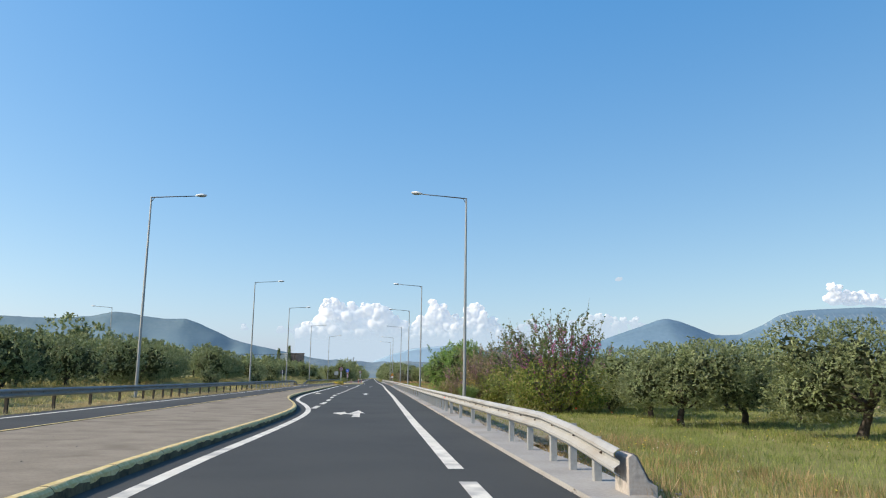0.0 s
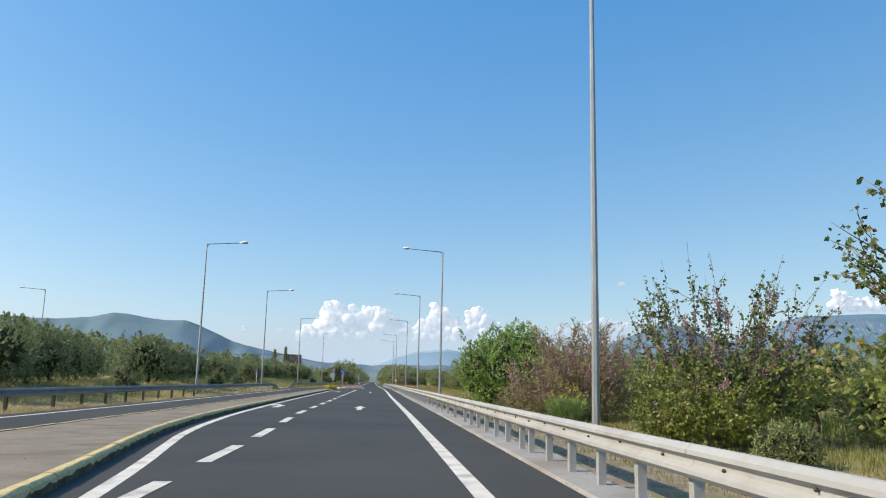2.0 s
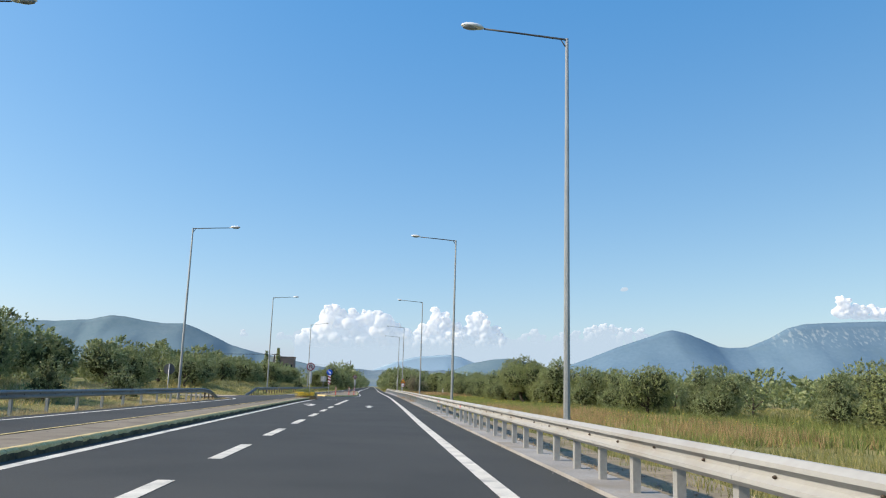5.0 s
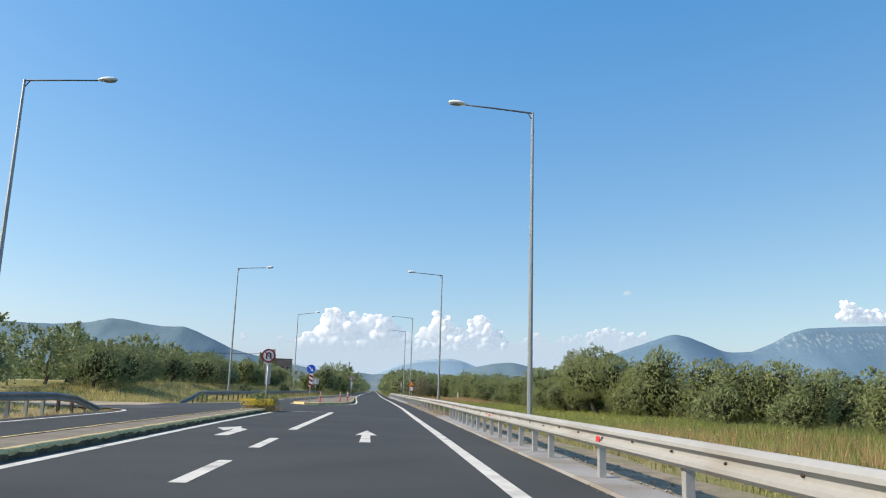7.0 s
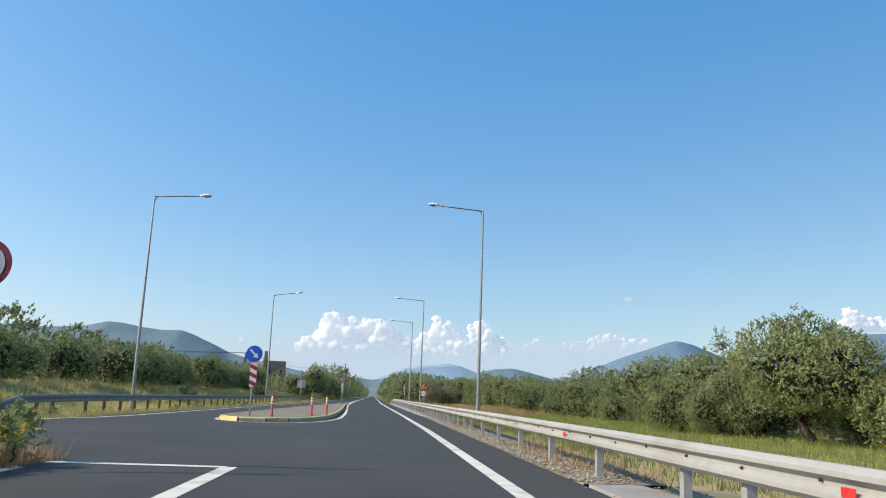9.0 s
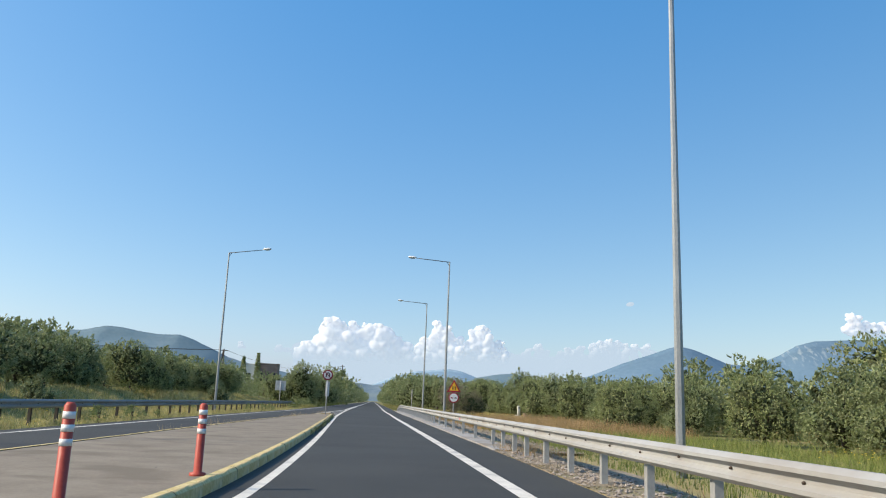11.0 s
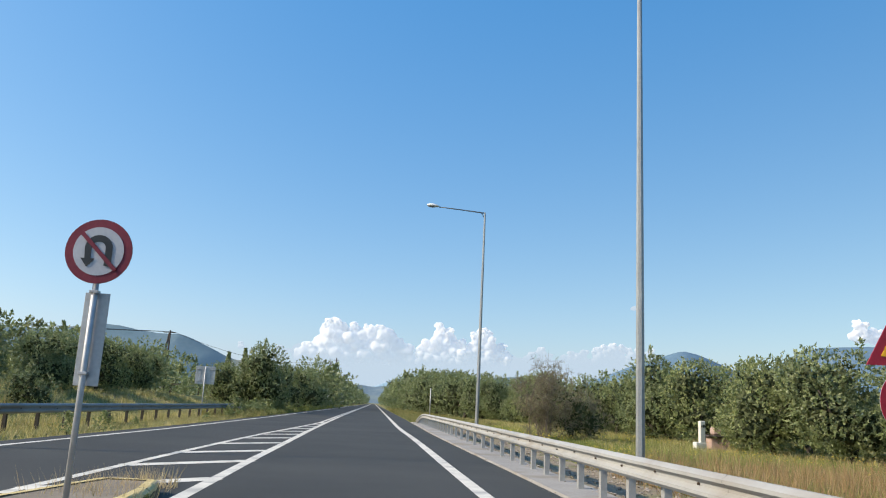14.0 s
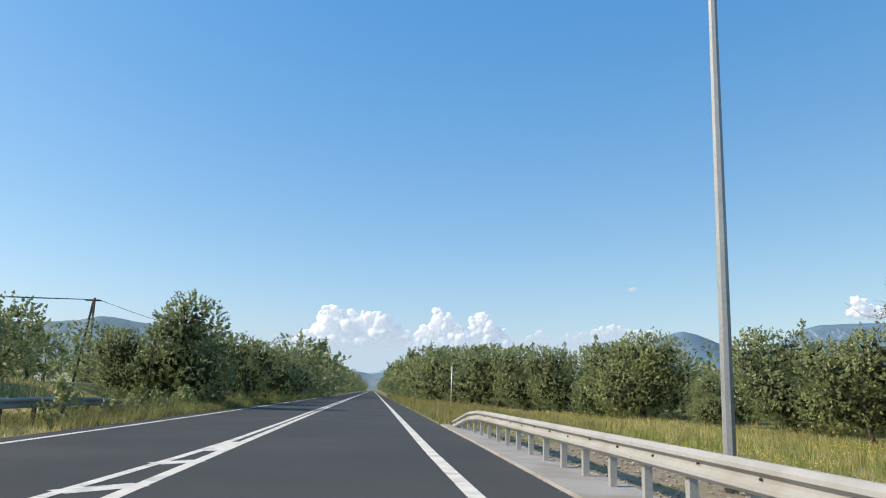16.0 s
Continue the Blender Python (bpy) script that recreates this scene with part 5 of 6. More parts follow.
place(olive_b, 17.0, 77, turn=80, scale=0.70).scale.z *= 0.84
place(olive_c, 13.5, 80.0, turn=20, scale=0.74).scale.z *= 0.84
place(olive_a, 12.2, 71.0, turn=90, scale=0.74).scale.z *= 0.84
place(olive_b, 12.9, 94.0, turn=30, scale=0.7)
place(olive_c, 14.4, 91.0, turn=250, scale=0.66)
place(olive_a, 16.5, 88, turn=170, scale=0.95).scale.z *= 0.84

make_judas(31, 4.7, 3.0, 42, 0.085, M_JUDAS, M_JUDAS_YELLOW, "many-stemmed judas tree with magenta-pink blossom", M_BLOSSOM, 3, 2.2, 13).matrix_basis = pose(8.7, 51.8, -0.12)
make_judas(32, 2.6, 1.5, 12, 0.085, M_JUDAS_YELLOW, M_JUDAS_YELLOW, "yellow-green young judas tree beside the guardrail", M_BLOSSOM_PALE, 1, 0.8).matrix_basis = pose(7.9, 61.2, -0.12)
make_judas(36, 4.8, 2.6, 38, 0.085, M_JUDAS, M_JUDAS_YELLOW, "many-stemmed judas tree with pink blossom and young yellow-green leaves", M_BLOSSOM_PALE, 3, 1.4, 12).matrix_basis = pose(9.4, 62.9, -0.12)
make_judas(37, 2.7, 1.4, 16, 0.06, M_JUDAS_BROWN, M_JUDAS_BROWN, "low brownish judas shrub beside the guardrail", M_BLOSSOM_PALE, 2, 0.9).matrix_basis = pose(6.4, 72.2, -0.12)
make_judas(33, 4.25, 2.3, 42, 0.066, M_JUDAS_BROWN, M_JUDAS_BROWN, "judas tree with faded pink blossom and brownish leaves", M_BLOSSOM_PALE, 3, 1.4, 15).matrix_basis = pose(8.5, 73.4, -0.12)
make_judas(34, 4.0, 1.9, 30, 0.062, M_JUDAS_BROWN, M_JUDAS_BROWN, "judas tree with faded pink blossom and brownish leaves", M_BLOSSOM_PALE, 3, 1.2, 14).matrix_basis = pose(10.2, 77.0, -0.12)
shrub.matrix_basis = pose(10.2, 67.8, -0.12)
shrub.scale = (0.8, 0.8, 0.8)
for x, y, k in ((7.9, 57.2, 0.34), (9.2, 66.2, 0.6), (8.6, 80.0, 0.4), (11.8, 54.5, 0.6)):
    place(shrub, x, y, turn=x * 97, scale=k)
place(shrub, 13.0, 96.0, turn=200, scale=0.9)
sapling.matrix_basis = pose(12.6, 66.3, -0.12)

r2 = random.Random(5)
for i, proto in enumerate(right_row):
    proto.matrix_basis = pose(22.5 + i, 190 + 11 * i, -0.12)
olive_b.matrix_basis = pose(20.5, 172, -0.12, 0, 0, 15)
olive_b.scale = (0.58, 0.58, 0.58)
olive_d.matrix_basis = pose(21.5, 178.0, -0.12, 0, 0, 220)
olive_d.scale = (0.58, 0.58, 0.58)
olive_c.matrix_basis = pose(18.0, 161.8, -0.12, 0, 0, 100)
olive_c.scale = (0.8, 0.8, 0.8)
back_row[0].matrix_basis = pose(23.5, 214, -0.12)
back_row[1].matrix_basis = pose(24.0, 226, -0.12)
for x, y, h in ((19.5, 144.5, 2.7), (20.5, 138.8, 2.7), (17.6, 132.0, 3.0), (20.6, 131.0, 2.9), (19.2, 125.5, 2.5), (22, 119, 2.5), (20.5, 112.5, 2.6), (19.5, 105, 2.5), (22.5, 99, 2.7), (18.7, 150.1, 3.2), (20.8, 149.4, 3.3), (20.2, 155.5, 3.6), (18.6, 159.5, 4.3), (19.0, 163.0, 3.3),
                (19.8, 168, 2.9), (18.4, 173.5, 3.1), (17.3, 178.2, 3.8), (16.7, 183.2, 3.7), (18.8, 187.5, 3.4), (16.9, 191.5, 3.1), (18.0, 196, 3.2), (16.8, 200, 2.9), (16.0, 206, 2.6), (14.2, 210.8, 2.7), (18.2, 211, 3.1), (16.8, 215.6, 3.0), (17.4, 221.6, 3.2), (18.1, 227.7, 3.3), (17.6, 233.5, 3.5), (18.0, 239.2, 4.3), (17.0, 243.2, 4.1), (18.4, 248.0, 3.7), (18.2, 252.8, 4.5),
                (17.2, 258.4, 5.2), (20.0, 262.5, 4.6), (17.9, 267.0, 3.9), (18.0, 272.5, 4.4), (17.2, 279.0, 2.6), (19.0, 281.0, 2.7), (16.2, 286.0, 5.1), (14.9, 290.2, 4.8), (18.2, 292, 5.0), (14.3, 299.0, 4.9), (13.2, 306.5, 5.2)):
    k = int(x * 7) % 2
    place(right_row[k], x, y, turn=r2.random() * 360, scale=h / (4.8, 5.1)[k])
for x, y, h in ((24.5, 104, 3.2), (24.8, 120, 3.2), (24.2, 136, 3.3), (25, 151, 3.0), (24.0, 160, 3.2), (23.4, 171, 3.2), (23.0, 182, 3.6), (22.0, 192, 3.8), (22.2, 203, 3.6), (21.8, 210, 3.6), (22.0, 219, 3.8), (22.4, 232, 4.2), (22.0, 240, 4.4), (22.6, 250, 4.6), (22.8, 258, 5.0), (23.5, 269, 4.4), (23, 277, 4.4), (22.4, 286.5, 3.0), (20.0, 297, 4.6), (18.6, 303, 5.2)):
    k = int(x * 7 + y) % 2
    place(back_row[k], x, y, turn=r2.random() * 360, scale=h / (4.8, 5.1)[k])
place(slim_olive, 16.0, 170.6, turn=140, scale=0.9)
make_tangle(43, 4.1, 1.65, 16, "half-bare grey-brown shrub with tangled twigs").matrix_basis = pose(8.5, 249.4, -0.12)
make_olive(42, 2.7, 1.8, 1500, 0.075, M_DRYLEAF, "brownish dense roadside shrub", 0.9, 24, "shrub", ratio=0.6, per=6).matrix_basis = pose(10.3, 251.4, -0.12)
place(olive_b, 15.4, 171.6, turn=77, scale=0.55)
place(olive_c, 15.3, 176.0, turn=177, scale=0.6)

# second rows and the groves behind
def grove(name, spots, label):
    """Back-row trees, too many to tell apart, joined into one."""
    bark_v, bark_f, leaf_v, leaf_f, nb, nl = [], [], [], [], 0, 0
    for proto, x, y, turn, s in spots:
        m = np.array(pose(x, y, -0.12 + float(bank(x, y)), 0, 0, turn) @ Matrix.Scale(s, 4))
        for child in proto.children:
            me = child.data
            v = np.empty(len(me.vertices) * 3)
            me.vertices.foreach_get("co", v)
            v = v.reshape(-1, 3) @ m[:3, :3].T + m[:3, 3]
            if child.name.startswith("crown"):
                leaf_f.append(np.arange(len(v)).reshape(-1, 3) + nl)
                leaf_v.append(v)
                nl += len(v)
            else:
                bark_f += [tuple(k + nb for k in p.vertices) for p in me.polygons]
                bark_v.append(v)
                nb += len(v)
    root = thing(name, label=label, category="grove", kind="stuff")
    obj("trunks", mesh_of("trunks", np.concatenate(bark_v), bark_f), M_BARK, root)
    obj("crowns", mesh_of("crowns", np.concatenate(leaf_v), np.concatenate(leaf_f)), M_OLIVE, root)
    return root


olive_e.matrix_basis = pose(-26, 60, 0.45)
olive_f.matrix_basis = pose(-27, 90, 0.75)
spots = [(olive_e if r2.random() < 0.5 else olive_f, x0 + r2.uniform(-1.8, 1.8), y + r2.uniform(-2.2, 2.2), r2.random() * 360, r2.uniform(0.5, 0.62)) for y in np.arange(30, 300, 7.0) for x0 in (27.0,)]
grove("olive_grove", spots, "rows of grey-green olive trees standing back from the road")

# left side: groves beyond the far guardrail
for i, proto in enumerate(far_row):
    proto.matrix_basis = pose(-19.5 - 0.5 * i, 26 + 62 * i, -0.12 + float(bank(-19.5, 26 + 62 * i)), 0, 0, 50 * i)
    proto.scale = (0.85, 0.85, 0.85)
for y in np.r_[24:222:5.3, 222:284:4.3]:
    if 147 < y < 164:
        continue
    x = -20.0 - 1.0 * math.sin(y * 0.21) + r2.uniform(-1.2, 1.2)
    place(r2.choice(far_row if y < 222 else right_row), x, y + r2.uniform(-1, 1), turn=r2.random() * 360, scale=r2.uniform(0.72, 0.9) * (0.9 if y > 165 else 1.0) if y < 222 else r2.uniform(0.62, 0.76))
spots = [(olive_e if r2.random() < 0.5 else olive_f, x0 + r2.uniform(-2, 2), y + r2.uniform(-2.2, 2.2), r2.random() * 360, r2.uniform(0.7, 0.9)) for y in np.arange(20, 300, 4.2) for x0 in (-25.0,) if not 148 < y < 162]
grove("olive_grove", spots, "rows of dark grey-green olive trees beyond the far side")
for x, y in ((-15.0, 122), (-14.8, 204), (-15.2, 247), (-14.3, 131), (-15.5, 96)):
    place(sapling, x, y, turn=r2.random() * 360, scale=r2.uniform(0.7, 1.2))
# taller trees crowding the road further on
for x, y, k, s in ((-11.0, 288.5, 0, 1.34), (-14.6, 289.0, 1, 0.84), (-10.3, 300.5, 1, 1.0), (-14.4, 304, 0, 1.1), (-10.0, 313.5, 0, 1.12), (-13.0, 321, 1, 1.1), (-10.4, 332, 0, 1.15), (-11.2, 344, 1, 1.2), (-10.8, 355, 0, 1.2)):
    place((right_row if y < 306 else back_row)[k % 2], x, y, turn=r2.random() * 360, scale=s)
for x, y, k, s in ((19.5, 309, 1, 1.1), (16.5, 312, 0, 1.15), (11.9, 315, 0, 1.25), (14.6, 321, 1, 1.2), (10.8, 324, 0, 1.25), (12.6, 331, 1, 1.3), (9.8, 336, 0, 1.4), (11.8, 342, 1, 1.4), (9.2, 348, 0, 1.5), (11.0, 354, 1, 1.5)):
    place((right_row if y < 306 else back_row)[k % 2], x, y, turn=r2.random() * 360, scale=s)
far_a.matrix_basis = pose(9.2, 362, -0.12)
far_a.scale = (1.45, 1.45, 1.45)
far_b.matrix_basis = pose(-12.5, 565, -0.12)
far_b.scale = (1.4, 1.4, 1.4)
spots = []
for y in np.r_[362:560:11.0, 570:1150:26.0]:
    for x in (-12.0, 9.8):
        spots.append((far_a if y < 500 else far_b, x + r2.uniform(-1.2, 1.2), y + r2.uniform(-3, 3), r2.random() * 360, r2.uniform(1.2, 1.6)))
for y in np.arange(300, 760, 24.0):
    for x in (-24.0, -38.0, -56.0, 22.0, 34.0, 50.0):
        spots.append((far_a if y < 420 else far_b, x + r2.uniform(-5, 5), y + r2.uniform(-9, 9), r2.random() * 360, r2.uniform(0.8, 1.1)))
grove("roadside_trees", spots, "far trees lining the road and the fields")


def far_wood(name, spots, label, m=40, leaf=1.5):
    """Countless far crowns joined into one: clumps of coarse leaves."""
    rg = np.random.default_rng(len(spots))
    p = np.array(spots, float)
    n = len(p)
    d = unit(rg.normal(size=(n, m, 3)) + (0, 0, 0.35))
    r = (p[:, 2] * (0.9 + 0.2 * rg.random(n)))[:, None, None]
    pos = np.stack([p[:, 0], p[:, 1], p[:, 2] * 0.75 + bank(p[:, 0], p[:, 1])], 1)[:, None] + d * r * (1, 1, 0.75)
    pos[..., 2] = np.maximum(pos[..., 2], 0.1)
    o = obj(name, sprigs(pos.reshape(-1, 3), d.reshape(-1, 3), 2, 0.8, leaf, rg, name, 0.8, 0.4, 3), M_OLIVE)
    return tagged(o, label, "woods", kind="stuff")


spots = [(x, y, r2.uniform(2.4, 4.2)) for y in np.arange(320, 1000, 16.0) for x in [s * r2.uniform(40, 60 + y * 0.45) for s in (-1, 1) for _ in range(5)]]
spots += [(s * r2.uniform(20, 700), r2.uniform(1000, 1600), r2.uniform(3.5, 6.5)) for s in (-1, 1) for _ in range(260)]
far_wood("far_wood", spots, "far olive groves and roadside woods")
spots = [(s * r2.uniform(40, 160), r2.uniform(20, 320), r2.uniform(1.5, 2.1)) for s in (-1, 1) for _ in range(230)]
far_wood("far_wood", spots, "olive groves reaching back from the road", 110, 0.75)
# cypresses beside the tower
for x, y, h in ((-57.6, 556, 22), (-64.5, 556, 20)):
    rg = np.random.default_rng(int(h))
    cyp = thing("cypress_tree", (x, y, -0.12), 0, "dark slender cypress beside the far building", "tree", "cypresses")
    obj("trunk", tubes("trunk", [([(0, 0, -0.3), (0, 0, h * 0.9)], [0.25, 0.05])], 6), M_BARK, cyp)
    t, a = rg.random(900), rg.random(900) * 2 * math.pi
    w = 1.1 * np.sin(np.clip(t * 2.6 + 0.25, 0, math.pi)) * (0.7 + 0.4 * rg.random(900))
    obj("crown", sprigs(np.stack([w * np.cos(a), w * np.sin(a), 0.4 + t * (h - 0.6)], 1), np.stack([0.3 * np.cos(a), 0.3 * np.sin(a), 1 + 0 * a], 1), 3, 0.5, 0.7, rg, "crown", 0.4), M_OLIVE, cyp)

# ---- grass ----


def grass(name, xa, xb, y0, y1, per_m2, height, material, label, seed, blades=7, width=0.012, patch=0.0, blade_lean=0.35):
    """Tufts of thin blades over a strip; patch above 0 leaves bare gaps."""
    rg = np.random.default_rng(seed)
    n = int(per_m2 * (y1 - y0) * abs((xb(y0) + xb(y1) - xa(y0) - xa(y1)) / 2))
    y = rg.random(n) * (y1 - y0) + y0
    u = rg.random(n)
    lo, hi = np.array([xa(v) for v in np.linspace(y0, y1, 40)]), np.array([xb(v) for v in np.linspace(y0, y1, 40)])
    g = np.linspace(y0, y1, 40)
    x = np.interp(y, g, lo) * (1 - u) + np.interp(y, g, hi) * u
    wave = np.sin(x * 0.9 + seed) * np.sin(y * 0.37 + 1.3 * seed) + 0.6 * np.sin(x * 2.3 + y * 1.1)
    ok = wave > (-2 + patch * 2.2)
    x, y, wave = x[ok], y[ok], wave[ok]
    n = len(x)
    h = height * (0.55 + 0.6 * rg.random((n, blades))) * (1 + 0.22 * wave[:, None])
    foot = np.stack([x[:, None] + rg.normal(size=(n, blades)) * 0.07, y[:, None] + rg.normal(size=(n, blades)) * 0.07, np.broadcast_to(bank(x, y)[:, None] - 0.2, (n, blades))], -1)
    lean = rg.normal(size=(n, blades, 3)) * blade_lean
    tip = foot + np.stack([lean[..., 0] * h, lean[..., 1] * h, h + 0.1], -1)
    a = rg.random((n, blades)) * math.pi
    side = np.stack([np.cos(a), np.sin(a), 0 * a], -1) * width * (0.7 + 0.6 * rg.random((n, blades)))[..., None]
    v = np.stack([foot - side, foot + side, tip], 2).reshape(-1, 3)
    f = np.arange(len(v)).reshape(-1, 3)
    return tagged(obj(name, mesh_of(name, v, f), material), label, "grass", kind="stuff")


def rx(off):
    return lambda y: right_x(y) + off


grass("grass", rx(0.7), rx(6.5), 14, 52, 28, 0.15, M_MEADOW, "short green meadow grass beside the road", 1, 7, 0.009, 0.0, 0.65)
grass("grass", rx(18), rx(40), 60, 300, 1.2, 0.4, M_GRASS_MIX, "meadow grass between the olive rows", 41, 6, 0.04)
grass("grass", rx(6.5), rx(24), 14, 60, 12, 0.18, M_MEADOW, "green meadow grass under the olive trees", 2, 7, 0.014, 0.0, 0.65)
grass("grass", rx(0.45), rx(3.6), 19, 36, 22, 0.26, M_GRASS_GOLD, "brownish dry grass and seed heads round the end block", 53, 7, 0.007, 0.55, 0.6)
grass("grass", rx(0.75), rx(4.0), 20, 60, 14, 0.16, M_GRASS_MIX, "straw-coloured verge grass behind the guardrail", 3, 6, 0.011, 0.35)
grass("grass", rx(1.2), rx(9), 52, 104, 13, 0.2, M_GRASS_MIX, "mixed green and yellow verge grass", 4, 7, 0.013)
grass("grass", rx(9), rx(22), 60, 150, 4, 0.4, M_GRASS, "green grass under the trees", 5, 7, 0.022)
grass("grass", rx(1.7), rx(4.5), 104, 150, 12, 0.2, M_GRASS_MIX, "low verge grass behind the guardrail", 6, 6, 0.012)
grass("tall_grass", rx(2.6), rx(11), 104, 138, 7, 0.5, M_GRASS_GOLD, "tall straw-coloured dry grass", 7, 8, 0.009, 0.75, 0.3)
grass("grass", rx(3.5), rx(16), 104, 192, 11, 0.28, M_MEADOW, "knee-high green and yellow grass", 8, 7, 0.013, 0.0, 0.5)
grass("grass", rx(1.6), rx(7), 150, 195, 12, 0.24, M_GRASS, "green verge grass", 9, 7, 0.013)
grass("tall_grass", rx(1.6), rx(12), 203, 231, 11, 0.66, M_GRASS_GOLD, "tall reddish-gold dry grass behind the guardrail", 10, 9, 0.008, 0.1, 0.34)
grass("grass", rx(1.9), rx(12), 190, 240, 9, 0.36, M_MEADOW, "green verge grass among the dry stalks", 11, 6, 0.012)
grass("grass", rx(2.2), rx(14), 231, 300, 15, 0.22, M_MEADOW, "yellow-green meadow grass", 12, 7, 0.014)
grass("grass", rx(6), rx(15), 236, 300, 5, 0.34, M_GRASS_PALE, "green meadow grass", 13, 7, 0.016)
grass("grass", lambda y: 3.3, lambda y: 10.5, 271, 420, 7, 0.42, M_GRASS_MIX, "roadside grass along the road", 14, 6, 0.02)


def lx(off):
    return lambda y: road_left(y) - off


grass("grass", lx(0.15), lx(3.0), 16, 148, 13, 0.12, M_GRASS_DRY, "short straw-coloured grass below the far guardrail", 21, 6, 0.016, 0.1, 0.7)
grass("grass", lx(0.5), lx(3.4), 166, 278, 12, 0.19, M_GRASS_PALE, "yellow-green grass below the far guardrail", 22, 6, 0.016, 0.1, 0.7)
grass("grass", lx(3.0), lx(15), 16, 148, 6.5, 0.26, M_GRASS_PALE, "green meadow grass before the olive grove", 23, 6, 0.026, 0.0, 0.6)
grass("tall_grass", lx(3.2), lx(8), 16, 148, 3, 0.3, M_GRASS_DRY, "tall pale dry grass behind the far guardrail", 24, 6, 0.016, 0.3, 0.22)
grass("grass", lx(3.0), lx(13), 161, 285, 8, 0.36, M_GRASS_PALE, "meadow grass before the olive grove", 25, 6, 0.02)
grass("grass", lx(0.2), lx(6), 277, 420, 8, 0.55, M_GRASS, "lush green roadside grass", 26, 6, 0.02)


def flowers(name, xa, xb, y0, y1, n, z, size, material, label, seed):
    rg = np.random.default_rng(seed)
    x, y = xa + (xb - xa) * rg.random(n), y0 + (y1 - y0) * rg.random(n)
    clump = np.sin(x * 1.3 + seed) + np.sin(y * 0.6 + seed)
    ok = clump > 0.2
    p = np.stack([x, y, z * (0.6 + 0.6 * rg.random(n))], 1)[ok]
    k = np.repeat(p, 5, 0) + rg.normal(size=(len(p) * 5, 3)) * size * 0.15
    o = obj(name, leaf_mesh(name, k, rg.normal(size=k.shape) * (1, 1, 0.35), size, size * 0.8, rg), material)
    return tagged(o, label, "flowers", kind="stuff")


flowers("yellow_flowers", 5.0, 15, 18, 60, 700, 0.2, 0.018, M_YELLOW_FLOWER, "small yellow meadow flowers", 1)
flowers("white_flowers", 5.0, 14, 18, 50, 260, 0.2, 0.016, M_WHITE_FLOWER, "small white meadow flowers", 2)
flowers("poppies", 5.0, 13, 20, 60, 8, 0.24, 0.045, M_POPPY, "scattered red poppies", 3)
flowers("yellow_flowers", 7, 16, 110, 190, 1100, 0.32, 0.026, M_YELLOW_FLOWER, "yellow wild flowers in the verge", 4)
flowers("yellow_flowers", 10.6, 13.6, 139.5, 144.5, 700, 0.5, 0.032, M_YELLOW_FLOWER, "patch of tall yellow wild flowers behind the guardrail", 8)
flowers("yellow_flowers", 6, 16, 228, 262, 2600, 0.3, 0.026, M_YELLOW_FLOWER, "yellow wild flowers in the meadow", 5)
flowers("yellow_flowers", -15.5, -11.0, 180, 280, 900, 0.5, 0.06, M_YELLOW_FLOWER, "yellow wild flowers below the far guardrail", 6)

# loose stones on the gravel shoulder and chips on the concrete


def stones(name, xa, xb, y0, y1, n, size, label, seed, material=M_GRAVEL):
    rg = np.random.default_rng(seed)
    ball = np.array([(1, 0, 0), (-1, 0, 0), (0, 1, 0), (0, -1, 0), (0, 0, 1), (0, 0, -1)], float)
    tri_ = np.array([(0, 2, 4), (2, 1, 4), (1, 3, 4), (3, 0, 4), (2, 0, 5), (1, 2, 5), (3, 1, 5), (0, 3, 5)])
    y = y0 + (y1 - y0) * rg.random(n)
    x = np.array([xa(v) for v in y]) + (np.array([xb(v) for v in y]) - np.array([xa(v) for v in y])) * rg.random(n)
    r_ = size * (0.4 + rg.random(n) ** 2)
    v = ball[None] * (0.6 + 0.8 * rg.random((n, 6, 1))) * r_[:, None, None] * (1, 1, 0.6)
    a = rg.random(n) * 6.28
    c_, s_ = np.cos(a)[:, None], np.sin(a)[:, None]
    v = np.stack([v[..., 0] * c_ - v[..., 1] * s_ + x[:, None], v[..., 0] * s_ + v[..., 1] * c_ + y[:, None], v[..., 2] + 0.003], -1)
    f = (tri_[None] + 6 * np.arange(n)[:, None, None]).reshape(-1, 3)
    o = obj(name, mesh_of(name, v.reshape(-1, 3), f), material)
    return tagged(o, label, "stones", kind="stuff")


stones("gravel", lambda y: road_right(y) + 0.02, lambda y: right_x(y) + 0.9, 150.4, 188, 5200, 0.035, "loose grey and brown gravel on the shoulder", 1)
stones("gravel", lambda y: right_x(y) + 0.2, lambda y: right_x(y) + 1.0, 14, 150, 2400, 0.03, "loose stones and chips behind the guardrail", 2)
stones("gravel", lambda y: right_x(y) + 0.1, lambda y: right_x(y) + 2.0, 188, 268, 4200, 0.035, "loose stones and chips behind the guardrail", 3)
stones("gravel", lambda y: road_right(y) - 0.1, lambda y: right_x(y), 14, 270, 3200, 0.014, "fine grit along the concrete strip", 4)

debris = stones("debris", lambda y: along([(b, a) for a, b in KERB_L1], y) + 0.3, lambda y: along([(b, a) for a, b in KERB_R1], y) - 0.3, 10, 148, 260, 0.013, "dark grit and small stones on the island", 5, M_BROKEN)
debris.location.z = KERB_H - 0.016
debris = stones("debris", lambda y: along([(b, a) for a, b in KERB_L2], y) + 0.3, lambda y: along([(b, a) for a, b in KERB_R2], y) - 0.3, 176, 218, 80, 0.012, "dark grit and small stones on the island", 6, M_BROKEN)
debris.location.z = KERB_H - 0.016
# bushy weeds under the far guardrail
r3 = random.Random(21)
